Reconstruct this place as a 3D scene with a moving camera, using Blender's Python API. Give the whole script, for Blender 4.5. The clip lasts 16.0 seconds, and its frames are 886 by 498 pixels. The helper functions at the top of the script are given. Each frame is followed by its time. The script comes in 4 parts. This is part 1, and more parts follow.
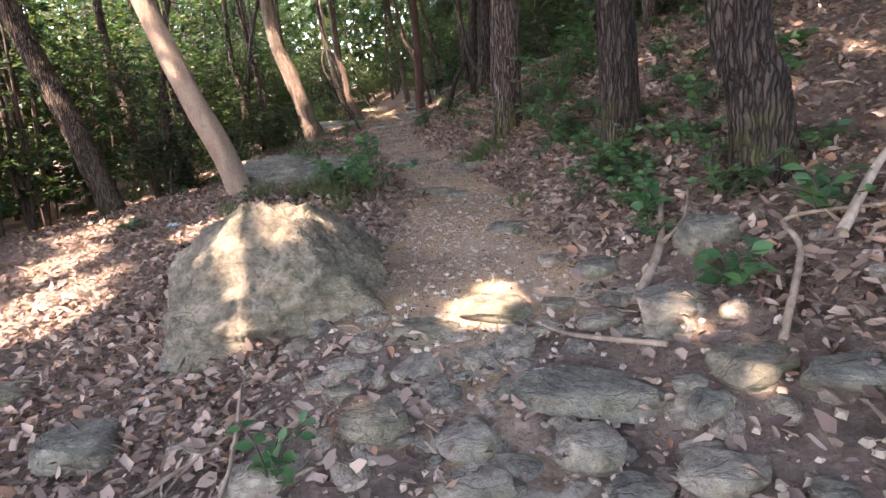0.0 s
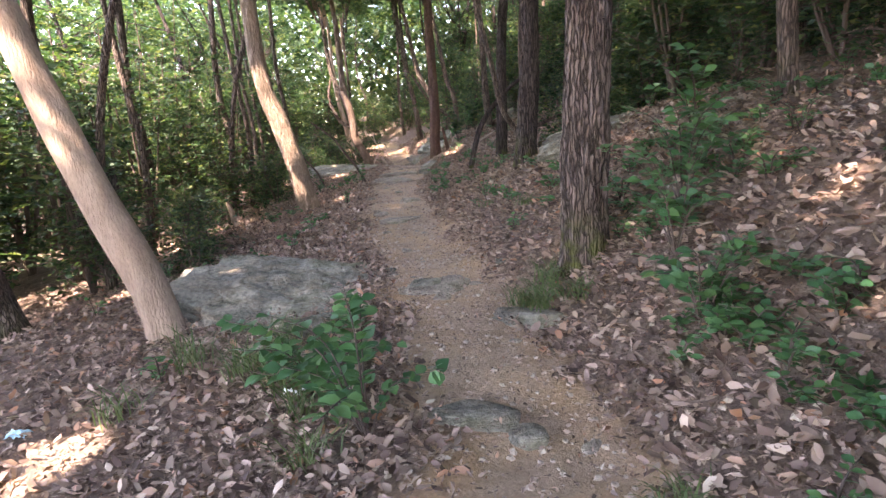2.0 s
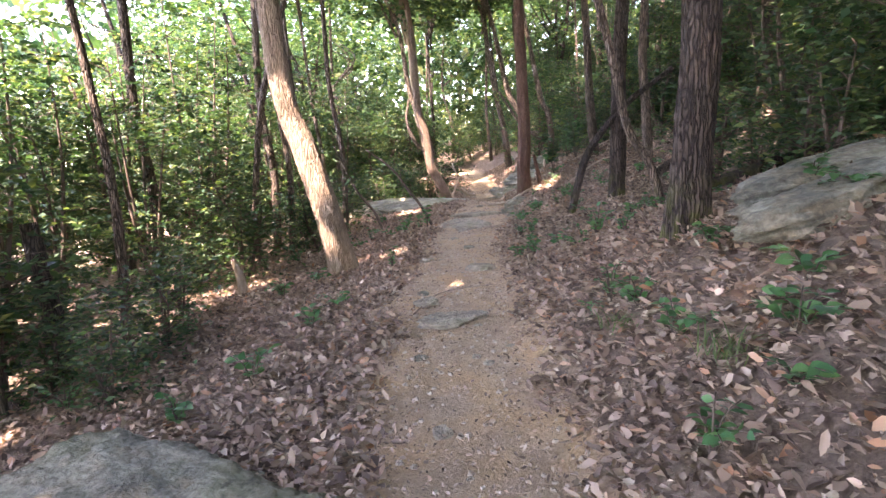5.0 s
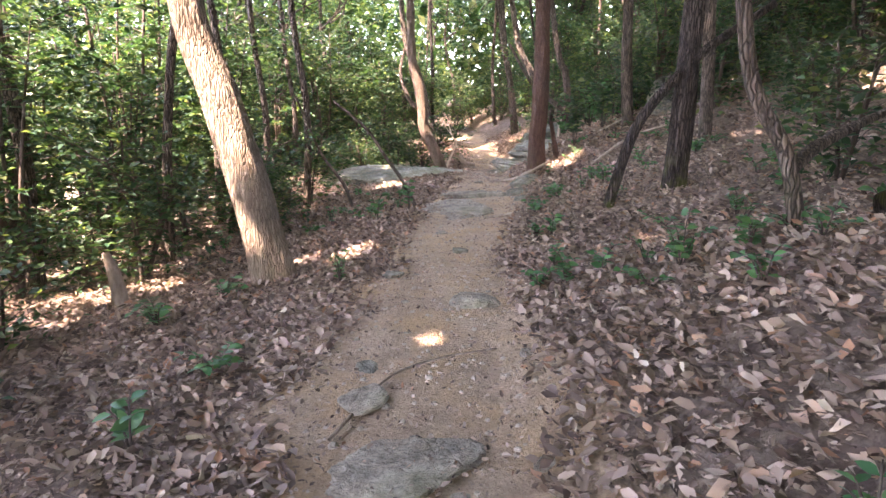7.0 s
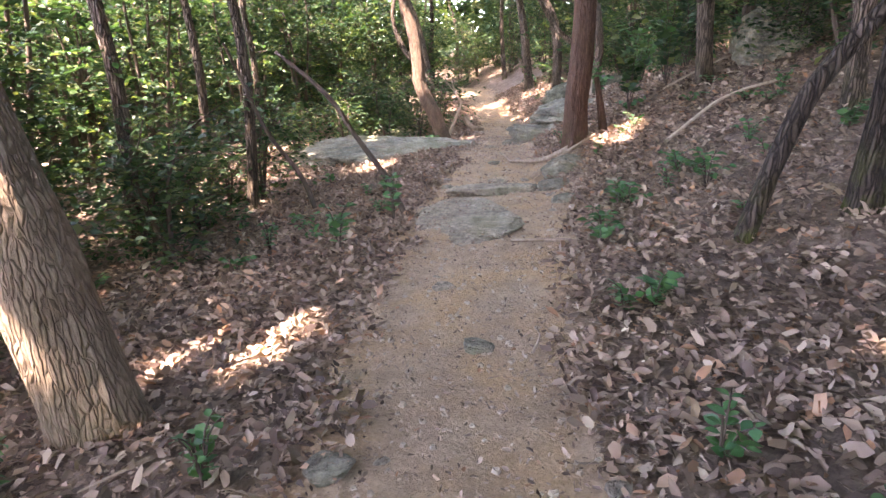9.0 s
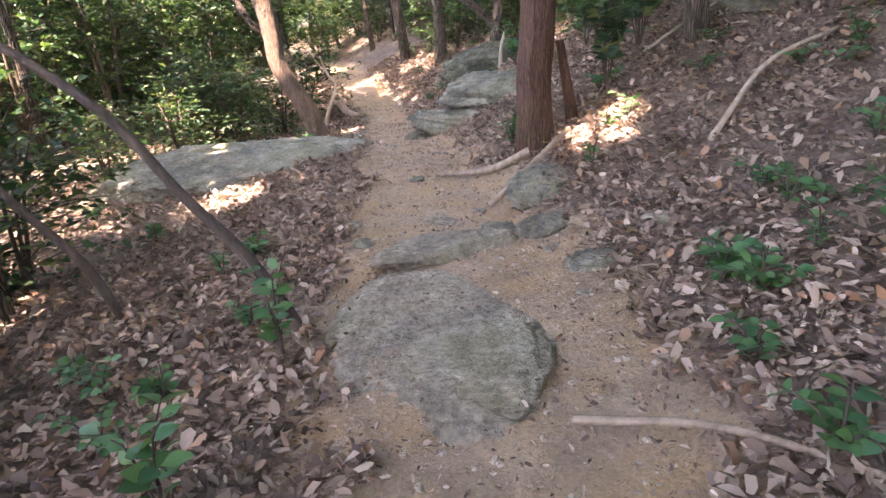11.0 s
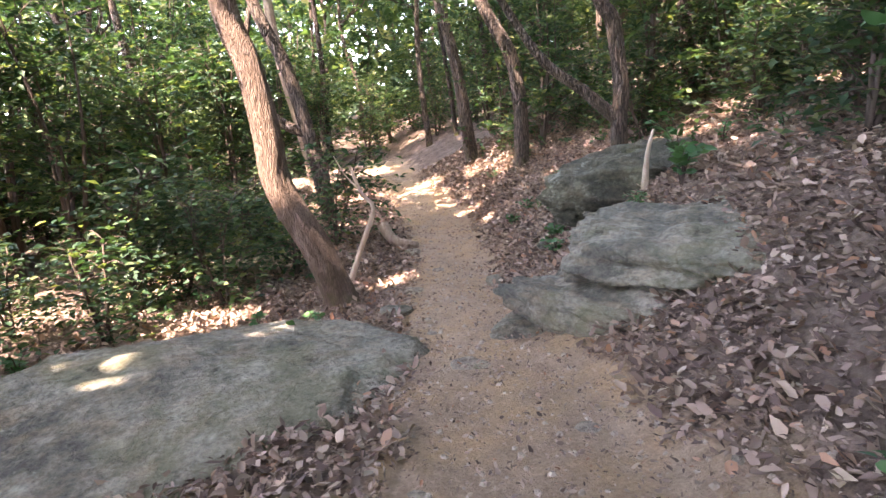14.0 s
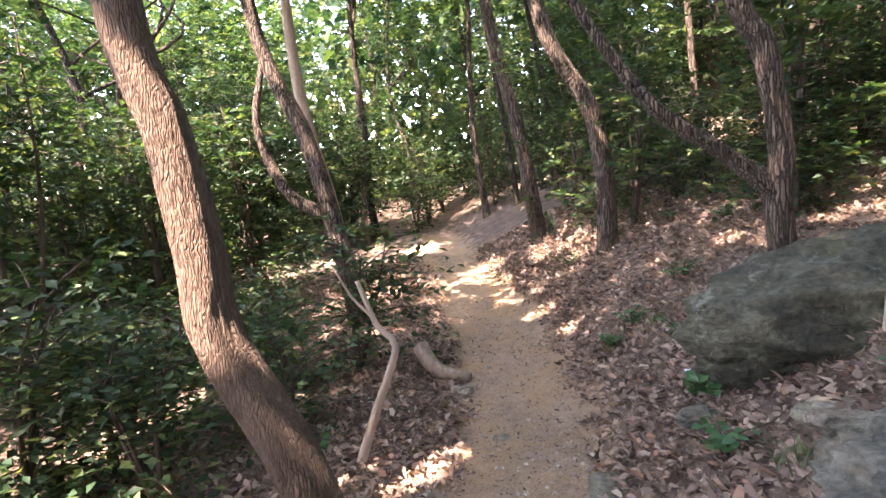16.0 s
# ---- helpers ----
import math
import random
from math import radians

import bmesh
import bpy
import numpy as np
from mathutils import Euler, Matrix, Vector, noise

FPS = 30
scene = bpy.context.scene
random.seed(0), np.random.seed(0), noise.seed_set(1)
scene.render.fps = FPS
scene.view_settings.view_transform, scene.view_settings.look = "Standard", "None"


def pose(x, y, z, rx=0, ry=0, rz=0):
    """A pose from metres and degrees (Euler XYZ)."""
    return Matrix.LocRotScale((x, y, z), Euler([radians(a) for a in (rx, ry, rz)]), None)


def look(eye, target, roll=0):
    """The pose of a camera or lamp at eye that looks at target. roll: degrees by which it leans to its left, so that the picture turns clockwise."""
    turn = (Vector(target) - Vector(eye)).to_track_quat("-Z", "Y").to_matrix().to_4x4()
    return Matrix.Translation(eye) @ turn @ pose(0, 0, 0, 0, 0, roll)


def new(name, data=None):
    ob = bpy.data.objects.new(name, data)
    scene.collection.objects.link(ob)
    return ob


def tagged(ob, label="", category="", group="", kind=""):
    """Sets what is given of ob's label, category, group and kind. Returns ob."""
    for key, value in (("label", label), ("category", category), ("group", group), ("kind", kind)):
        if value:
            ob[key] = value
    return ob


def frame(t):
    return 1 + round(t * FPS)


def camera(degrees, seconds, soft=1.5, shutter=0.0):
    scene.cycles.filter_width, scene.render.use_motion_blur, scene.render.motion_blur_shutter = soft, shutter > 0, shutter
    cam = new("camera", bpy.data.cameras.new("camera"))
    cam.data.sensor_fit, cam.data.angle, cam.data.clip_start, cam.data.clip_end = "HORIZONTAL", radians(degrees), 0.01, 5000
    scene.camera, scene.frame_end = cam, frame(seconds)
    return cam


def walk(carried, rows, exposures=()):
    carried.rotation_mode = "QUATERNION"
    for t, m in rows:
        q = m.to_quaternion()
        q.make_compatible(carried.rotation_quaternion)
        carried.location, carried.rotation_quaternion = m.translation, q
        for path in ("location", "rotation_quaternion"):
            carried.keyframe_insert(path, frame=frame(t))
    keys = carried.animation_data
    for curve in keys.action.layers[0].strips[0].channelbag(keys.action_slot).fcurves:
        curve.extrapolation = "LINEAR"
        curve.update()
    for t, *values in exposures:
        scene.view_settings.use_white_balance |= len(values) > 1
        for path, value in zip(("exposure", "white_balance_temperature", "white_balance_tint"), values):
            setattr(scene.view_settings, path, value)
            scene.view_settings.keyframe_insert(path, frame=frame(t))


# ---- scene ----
cam = camera(75.3, 16.0)
PATH = [
    (0, (-0.015, -0.012, 1.458), (-0.05, 1.925, 0.961), -4.1),
    (0.5, (-0.04, 0.595, 1.567), (-0.069, 2.553, 1.161), -4.1),
    (1, (-0.03, 1.259, 1.653), (-0.108, 3.218, 1.258), -4.1),
    (1.5, (-0.114, 1.931, 1.809), (-0.258, 3.889, 1.423), -3.5),
    (2, (-0.193, 2.54, 2.007), (-0.252, 4.496, 1.594), -3.2),
    (2.5, (-0.193, 3.136, 2.069), (-0.258, 5.082, 1.614), -3.6),
    (3, (-0.226, 3.659, 2.149), (-0.298, 5.591, 1.64), -4.4),
    (3.5, (-0.21, 4.167, 2.148), (-0.33, 6.078, 1.572), -4.4),
    (4, (-0.183, 4.724, 2.182), (-0.384, 6.631, 1.613), -4.1),
    (4.5, (-0.164, 5.194, 2.134), (-0.437, 7.122, 1.679), -3.8),
    (4.7, (-0.176, 5.427, 2.096), (-0.524, 7.372, 1.786), -4.1),
    (6.8, (-0.515, 7.984, 2.104), (-0.839, 9.899, 1.627), -0.0),
    (7, (-0.519, 8.233, 2.065), (-0.867, 10.152, 1.619), 0.0),
    (7.5, (-0.663, 8.869, 2.03), (-1.052, 10.788, 1.62), 0.0),
    (8, (-0.78, 9.53, 2.051), (-1.139, 11.423, 1.517), -0.1),
    (8.5, (-0.879, 10.257, 2.088), (-1.23, 12.132, 1.485), -0.7),
    (8.7, (-0.911, 10.531, 2.113), (-1.272, 12.407, 1.521), -0.7),
    (10.8, (-1.694, 13.256, 2.142), (-1.69, 15.119, 1.414), -3.6),
    (11, (-1.703, 13.501, 2.118), (-1.63, 15.371, 1.413), -3.8),
    (11.5, (-1.724, 14.183, 2.135), (-1.626, 16.071, 1.482), -5.0),
    (12, (-1.703, 14.778, 2.149), (-1.671, 16.674, 1.513), -6.4),
    (12.5, (-1.674, 15.366, 2.245), (-1.803, 17.275, 1.663), -7.4),
    (13, (-1.754, 15.984, 2.319), (-1.974, 17.877, 1.713), -7.2),
    (13.4, (-1.867, 16.548, 2.225), (-2.31, 18.429, 1.708), -7.5),
    (13.5, (-1.84, 16.691, 2.224), (-2.207, 18.572, 1.651), -6.5),
    (14, (-1.943, 17.272, 2.227), (-2.022, 19.226, 1.806), -3.7),
    (14.5, (-2.001, 17.957, 2.273), (-1.983, 19.931, 1.947), -4.2),
    (15, (-2.053, 18.505, 2.39), (-2.036, 20.483, 2.092), -4.9),
    (15.5, (-2.043, 19.026, 2.424), (-2.136, 21.003, 2.142), -5.2),
    (16, (-2.017, 19.545, 2.401), (-2.287, 21.516, 2.199), -5.3),
]
KELVIN, TINT = 7600, 30
EXPOSURES = [(0, 3.85), (1.5, 4.3), (3.5, 4.7), (8, 4.92), (12, 4.85), (14.5, 4.65), (16, 4.5)]
walk(cam, [(t, look(eye, target, roll)) for t, eye, target, roll in PATH], exposures=[(t, stops, KELVIN, TINT) for t, stops in EXPOSURES])

# ---- sky and sun ----
world = bpy.data.worlds.new("world")
scene.world = world
world.use_nodes = True
sky = world.node_tree.nodes.new("ShaderNodeTexSky")
sky.sky_type, sky.sun_disc = "NISHITA", False
SUN = Vector((-0.35, -0.40, 0.85)).normalized()
sky.sun_elevation = math.asin(SUN.z)
sky.sun_rotation = math.atan2(SUN.x, SUN.y)
world.node_tree.links.new(sky.outputs[0], world.node_tree.nodes["Background"].inputs[0])
world.node_tree.nodes["Background"].inputs[1].default_value = 0.15
sun_data = bpy.data.lights.new("sun", "SUN")
sun_data.energy, sun_data.angle, sun_data.color = 2.5, radians(0.6), (1.0, 0.92, 0.82)
sun = new("sun", sun_data)
sun.matrix_world = look((0, 0, 30), Vector((0, 0, 30)) - SUN)

# places on the ground and on trunks that the sun reaches through gaps in the canopy: x, y, z, radius
GAPS = [(-2.9, 3.9, 0.05, 0.75), (-1.0, 3.0, 0.75, 0.42), (0.15, 2.6, 0.5, 0.32), (-0.4, 1.8, 0.4, 0.14), (0.85, 2.1, 0.5, 0.18), (0.95, 1.6, 0.5, 0.2), (-3.6, 5.9, 0.1, 0.5),
        (-2.85, 6.67, 1.75, 0.2), (-3.05, 6.67, 2.4, 0.3), (-3.35, 12.5, 2.7, 0.5), (-2.85, 12.6, 0.95, 0.16), (-4.1, 12.9, 0.5, 0.28), (-3.9, 8.7, 0.25, 0.3), (-1.1, 11.2, 0.86, 0.2),
        (-3.4, 18.6, 0.85, 0.46), (-2.7, 18.8, 0.95, 0.2), (-0.2, 17.9, 1.25, 0.45), (-3.9, 20.2, 1.0, 0.22), (0.3, 13.2, 1.1, 0.18), (-3.2, 21.2, 0.8, 0.4), (-4.3, 22.0, 0.7, 0.5),
        (-5.5, 24.1, 0.6, 0.6), (-3.6, 22.0, 2.1, 0.26), (-3.75, 22.0, 3.0, 0.18), (-1.45, 25.3, 0.9, 0.28), (-4.0, 30.8, 1.3, 0.5), (-2.6, 28.8, 1.1, 0.25),
        (-0.75, 20.5, 1.4, 0.14), (2.5, 31.0, 2.5, 1.0), (-4.5, 38.0, 2.0, 1.5), (-1.5, 27.6, 3.0, 0.2), (-1.9, 19.9, 0.9, 0.2), (4.0, 17.0, 2.5, 0.6), (-0.9, 19.1, 1.1, 0.1),
        (-1.05, 2.5, 0.6, 0.2), (-2.2, 5.2, 0.4, 0.35), (-3.4, 4.9, 0.2, 0.5), (-3.55, 21.95, 2.7, 0.36), (-2.5, 4.6, 1.0, 0.25)]


# ---- materials ----
def material(name, roughness=0.85, translucent=0.0):
    m = bpy.data.materials.new(name)
    m.use_nodes = True
    n, l = m.node_tree.nodes, m.node_tree.links
    b = n["Principled BSDF"]
    b.inputs["Roughness"].default_value = roughness
    b.inputs["Specular IOR Level"].default_value = 0.3
    return m, n, l, b


def noise_node(n, l, scale, detail=6, rough=0.6, coords="Object", stretch=None):
    c = n.new("ShaderNodeTexCoord")
    t = n.new("ShaderNodeTexNoise")
    t.inputs["Scale"].default_value, t.inputs["Detail"].default_value, t.inputs["Roughness"].default_value = scale, detail, rough
    if stretch:
        mp = n.new("ShaderNodeMapping")
        mp.inputs["Scale"].default_value = stretch
        l.new(c.outputs[coords], mp.inputs[0])
        l.new(mp.outputs[0], t.inputs["Vector"])
    else:
        l.new(c.outputs[coords], t.inputs["Vector"])
    return t.outputs["Fac"]


def ramp(n, l, fac, *stops):
    r = n.new("ShaderNodeValToRGB")
    e = r.color_ramp.elements
    while len(e) < len(stops):
        e.new(0.5)
    for s, (p, c) in zip(e, stops):
        s.position, s.color = p, (*c, 1)
    l.new(fac, r.inputs[0])
    return r.outputs[0]


def mix(n, l, fac, a, b, kind="MIX"):
    m = n.new("ShaderNodeMix")
    m.data_type, m.blend_type = "RGBA", kind
    for socket, v in ((m.inputs["Factor"], fac), (m.inputs["A"], a), (m.inputs["B"], b)):
        if isinstance(v, bpy.types.NodeSocket):
            l.new(v, socket)
        else:
            socket.default_value = v if isinstance(v, (int, float)) else (*v, 1)
    return m.outputs["Result"]


def bump(n, l, b, fac, strength, distance):
    p = n.new("ShaderNodeBump")
    p.inputs["Strength"].default_value, p.inputs["Distance"].default_value = strength, distance
    l.new(fac, p.inputs["Height"])
    l.new(p.outputs[0], b.inputs["Normal"])


def leaf_material(name, stops, translucent, roughness=0.5):
    m, n, l, b = material(name, roughness)
    g = n.new("ShaderNodeNewGeometry")
    c = ramp(n, l, g.outputs["Random Per Island"], *stops)
    c = mix(n, l, 0.5, c, ramp(n, l, noise_node(n, l, 1.3, 3), (0.3, (0.55, 0.55, 0.55)), (0.7, (1.15, 1.15, 1.1))), "MULTIPLY")
    l.new(c, b.inputs["Base Color"])
    if translucent:
        t = n.new("ShaderNodeBsdfTranslucent")
        l.new(mix(n, l, 1.0, c, (1.25, 1.3, 0.6), "MULTIPLY"), t.inputs[0])
        s = n.new("ShaderNodeMixShader")
        s.inputs[0].default_value = translucent
        l.new(b.outputs[0], s.inputs[1])
        l.new(t.outputs[0], s.inputs[2])
        l.new(s.outputs[0], n["Material Output"].inputs[0])
    return m


def rock_material(name, dark, light, stain, lichen=0.5):
    m, n, l, b = material(name, 0.85)
    big = noise_node(n, l, 2.2, 8, 0.65)
    fine = noise_node(n, l, 26, 8, 0.7)
    layers = noise_node(n, l, 6, 6, 0.6, stretch=(0.8, 1.2, 3.2))
    c = ramp(n, l, big, (0.42, dark), (0.58, light))
    c = mix(n, l, ramp(n, l, layers, (0.45, (0, 0, 0)), (0.7, (0.7, 0.7, 0.7))), c, stain)
    spots = ramp(n, l, noise_node(n, l, 5.5, 9, 0.75), (0.56, (0, 0, 0)), (0.64, (lichen, lichen, lichen)))
    c = mix(n, l, spots, c, (0.34, 0.36, 0.3))
    c = mix(n, l, 0.75, c, ramp(n, l, fine, (0.36, (0.42, 0.42, 0.42)), (0.64, (1.35, 1.33, 1.27))), "MULTIPLY")
    stains = ramp(n, l, noise_node(n, l, 3.1, 7, 0.7), (0.6, (1, 1, 1)), (0.68, (0.35, 0.35, 0.34)))
    k = n.new("ShaderNodeTexCoord")
    warp = n.new("ShaderNodeVectorMath")
    warp.operation = "MULTIPLY_ADD"
    nz = n.new("ShaderNodeTexNoise")
    nz.inputs["Scale"].default_value, nz.inputs["Detail"].default_value = 3.5, 6
    l.new(k.outputs["Object"], nz.inputs["Vector"])
    l.new(nz.outputs["Color"], warp.inputs[0])
    warp.inputs[1].default_value = (0.5, 0.5, 0.5)
    l.new(k.outputs["Object"], warp.inputs[2])
    vo = n.new("ShaderNodeTexVoronoi")
    vo.feature = "DISTANCE_TO_EDGE"
    vo.inputs["Scale"].default_value = 2.6
    l.new(warp.outputs[0], vo.inputs["Vector"])
    joints = ramp(n, l, vo.outputs["Distance"], (0.0, (0.25, 0.22, 0.18)), (0.02, (1, 1, 1)))
    c = mix(n, l, ramp(n, l, noise_node(n, l, 1.7, 7, 0.7), (0.5, (0, 0, 0)), (0.62, (0.6, 0.6, 0.6))), c, (0.13, 0.135, 0.07))
    l.new(mix(n, l, 0.25, mix(n, l, 1.0, c, stains, "MULTIPLY"), joints, "MULTIPLY"), b.inputs["Base Color"])
    h = mix(n, l, 0.65, mix(n, l, 0.2, layers, joints), mix(n, l, 0.4, noise_node(n, l, 9, 9, 0.7), fine))
    bump(n, l, b, h, 1.0, 0.12)
    return m


def bark_material(name, dark, light, moss=0.0, scale=1.0, plated=1.0):
    m, n, l, b = material(name, 0.9)
    ridges = noise_node(n, l, 16 * scale, 7, 0.65, stretch=(1, 1, 0.16))
    fine = noise_node(n, l, 70, 5, 0.7, stretch=(1, 1, 0.35))
    big = noise_node(n, l, 2.5, 4)
    k0 = n.new("ShaderNodeTexCoord")
    warp = n.new("ShaderNodeVectorMath")
    warp.operation = "MULTIPLY_ADD"
    nz = n.new("ShaderNodeTexNoise")
    nz.inputs["Scale"].default_value = 9
    l.new(k0.outputs["Object"], nz.inputs["Vector"])
    l.new(nz.outputs["Color"], warp.inputs[0])
    warp.inputs[1].default_value = (0.04, 0.04, 0.14)
    l.new(k0.outputs["Object"], warp.inputs[2])
    sq = n.new("ShaderNodeMapping")
    sq.inputs["Scale"].default_value = (1, 1, 0.1)
    l.new(warp.outputs[0], sq.inputs[0])
    vo = n.new("ShaderNodeTexVoronoi")
    vo.feature = "DISTANCE_TO_EDGE"
    vo.inputs["Scale"].default_value = 42 * scale
    l.new(sq.outputs[0], vo.inputs["Vector"])
    plates = ramp(n, l, vo.outputs["Distance"], (0.0, (0, 0, 0)), (0.22, (1, 1, 1)))
    c = ramp(n, l, ridges, (0.36, tuple(0.45 * p + 0.55 * q for p, q in zip(dark, light))), (0.62, light))
    c = mix(n, l, plated, c, mix(n, l, plates, dark, c))
    c = mix(n, l, 0.6, c, ramp(n, l, fine, (0.3, (0.55, 0.55, 0.55)), (0.7, (1.3, 1.3, 1.3))), "MULTIPLY")
    c = mix(n, l, 0.6, c, ramp(n, l, big, (0.3, (0.7, 0.68, 0.66)), (0.7, (1.2, 1.2, 1.18))), "MULTIPLY")
    if moss:
        k = n.new("ShaderNodeTexCoord")
        s = n.new("ShaderNodeSeparateXYZ")
        l.new(k.outputs["Object"], s.inputs[0])
        r = n.new("ShaderNodeMapRange")
        r.inputs["From Min"].default_value, r.inputs["From Max"].default_value = 0.4, 0.02
        l.new(s.outputs["Z"], r.inputs["Value"])
        f = mix(n, l, 1.0, r.outputs[0], ramp(n, l, noise_node(n, l, 7, 6), (0.42, (0, 0, 0)), (0.6, (moss, moss, moss))), "MULTIPLY")
        c = mix(n, l, f, c, (0.09, 0.1, 0.025))
    l.new(c, b.inputs["Base Color"])
    bump(n, l, b, mix(n, l, 1 - 0.65 * plated, plates, mix(n, l, 0.4, ridges, fine)), 1.0, 0.035)
    return m


def dead_wood(name, a, b_):
    m, n, l, b = material(name, 0.85)
    c = ramp(n, l, noise_node(n, l, 20, 6, 0.65, stretch=(1, 1, 0.3)), (0.3, a), (0.7, b_))
    l.new(c, b.inputs["Base Color"])
    bump(n, l, b, noise_node(n, l, 60, 4, 0.6), 0.5, 0.01)
    return m


def ground_material():
    m, n, l, b = material("trail_earth_and_leaf_mould", 0.95)
    a = n.new("ShaderNodeAttribute")
    a.attribute_name = "worn"
    big, mid, fine = noise_node(n, l, 0.9, 5), noise_node(n, l, 7, 8, 0.7), noise_node(n, l, 55, 8, 0.75)
    dirt = ramp(n, l, big, (0.3, (0.36, 0.26, 0.178)), (0.7, (0.47, 0.35, 0.25)))
    dirt = mix(n, l, 0.6, dirt, ramp(n, l, mid, (0.34, (0.68, 0.66, 0.64)), (0.66, (1.35, 1.34, 1.32))), "MULTIPLY")
    dirt = mix(n, l, ramp(n, l, noise_node(n, l, 2.4, 6, 0.65), (0.45, (0, 0, 0)), (0.62, (0.8, 0.8, 0.8))), dirt, (0.5, 0.335, 0.19))
    mould = ramp(n, l, mid, (0.3, (0.09, 0.066, 0.052)), (0.5, (0.19, 0.14, 0.11)), (0.72, (0.32, 0.245, 0.195)))
    edge = n.new("ShaderNodeMath")
    edge.operation = "ADD"
    l.new(a.outputs["Fac"], edge.inputs[0])
    l.new(mid, edge.inputs[1])
    c = mix(n, l, ramp(n, l, edge.outputs[0], (0.66, (0, 0, 0)), (1.2, (1, 1, 1))), mould, dirt)
    c = mix(n, l, 0.75, c, ramp(n, l, fine, (0.25, (0.45, 0.43, 0.42)), (0.7, (1.3, 1.3, 1.3))), "MULTIPLY")
    l.new(c, b.inputs["Base Color"])
    bump(n, l, b, mix(n, l, 0.5, mid, fine), 1.0, 0.05)
    return m


GREEN = leaf_material("green_leaves", [(0.0, (0.018, 0.05, 0.028)), (0.5, (0.038, 0.085, 0.042)), (0.85, (0.08, 0.13, 0.054)), (1.0, (0.19, 0.21, 0.095))], 0.38)
BRIGHT = leaf_material("fresh_green_leaves", [(0.0, (0.04, 0.13, 0.06)), (1.0, (0.09, 0.2, 0.075))], 0.3, 0.4)
LITTER = leaf_material("fallen_brown_leaves", [(0.0, (0.08, 0.052, 0.043)), (0.25, (0.2, 0.14, 0.114)), (0.6, (0.31, 0.225, 0.18)), (0.85, (0.42, 0.32, 0.26)), (0.93, (0.34, 0.17, 0.1)), (1.0, (0.54, 0.45, 0.37))], 0.08, 0.7)
GRASS = leaf_material("grass_blades", [(0.0, (0.07, 0.12, 0.05)), (1.0, (0.16, 0.2, 0.09))], 0.25)
ROCK = rock_material("weathered_grey_rock", (0.13, 0.13, 0.108), (0.34, 0.325, 0.265), (0.28, 0.22, 0.15))
PALE_ROCK = rock_material("pale_tan_rock", (0.17, 0.15, 0.11), (0.38, 0.33, 0.245), (0.17, 0.155, 0.12), 0.3)
MOSSY = rock_material("dark_mossy_rock", (0.05, 0.054, 0.04), (0.15, 0.15, 0.11), (0.1, 0.09, 0.06))
STONE = rock_material("trail_stone", (0.25, 0.22, 0.18), (0.48, 0.42, 0.335), (0.38, 0.3, 0.215), 0.3)
DARK_BARK = bark_material("dark_furrowed_bark", (0.016, 0.012, 0.011), (0.1, 0.076, 0.064), 0.8)
BARK = bark_material("grey_brown_bark", (0.04, 0.03, 0.024), (0.19, 0.145, 0.115), 0.4)
PALE_BARK = bark_material("pale_smooth_bark", (0.2, 0.14, 0.1), (0.38, 0.28, 0.21), 0.0, 0.8, 0.12)
RED_BARK = bark_material("reddish_bark", (0.04, 0.022, 0.017), (0.14, 0.078, 0.056), 0.3, 1.0, 0.45)
DEAD = dead_wood("dead_wood", (0.15, 0.105, 0.075), (0.36, 0.28, 0.21))
BLEACHED = dead_wood("bleached_wood", (0.3, 0.23, 0.17), (0.52, 0.42, 0.33))
DARK_TWIG = dead_wood("dark_twig_bark", (0.04, 0.03, 0.025), (0.12, 0.09, 0.07))
GRAVEL = dead_wood("tan_grit", (0.3, 0.235, 0.175), (0.5, 0.42, 0.33))
EARTH = ground_material()

# ---- the lie of the land ----
# centre line of the trail: y, x, height
TRAIL = [(-6, 0.1, -0.35), (0, 0.1, 0.2), (1.5, 0.12, 0.36), (2.8, 0.1, 0.52), (4.75, 0.05, 0.69), (6.4, -0.2, 0.76), (8, -0.6, 0.8), (10.8, -1.1, 0.87),
         (13, -1.35, 0.84), (14.2, -1.5, 0.88), (16.5, -1.5, 0.9), (19.2, -1.7, 0.98), (21, -2.0, 0.84), (23.5, -2.1, 0.68), (25.5, -2.3, 0.78),
         (28, -2.8, 1.0), (34, -4.5, 1.6), (60, -10, 3.5), (400, -60, 8)]
# per y: slope of the bank uphill, and of the fall downhill
SIDES = [(-6, 0.36, 0.2), (2.9, 0.47, 0.15), (4.1, 0.66, 0.15), (6, 0.7, 0.1), (9.5, 0.6, 0.19), (13, 0.2, 0.16), (16, 0.3, 0.14), (19, 0.6, 0.1), (23, 0.63, 0.05), (28, 0.45, 0.08), (60, 0.3, 0.15)]
# per y: half the width of the trodden trail
WIDTHS = [(0, 0.1), (2.1, 0.12), (2.7, 0.6), (4, 0.42), (8, 0.5), (11, 0.62), (13, 0.55), (16, 0.72), (19, 0.6), (22, 0.5), (27, 0.6), (32, 0.5)]


def table(rows, y):
    if y <= rows[0][0]:
        return rows[0][1:]
    for a, b in zip(rows, rows[1:]):
        if y <= b[0]:
            f = (y - a[0]) / (b[0] - a[0])
            return tuple(p + (q - p) * f for p, q in zip(a[1:], b[1:]))
    return rows[-1][1:]


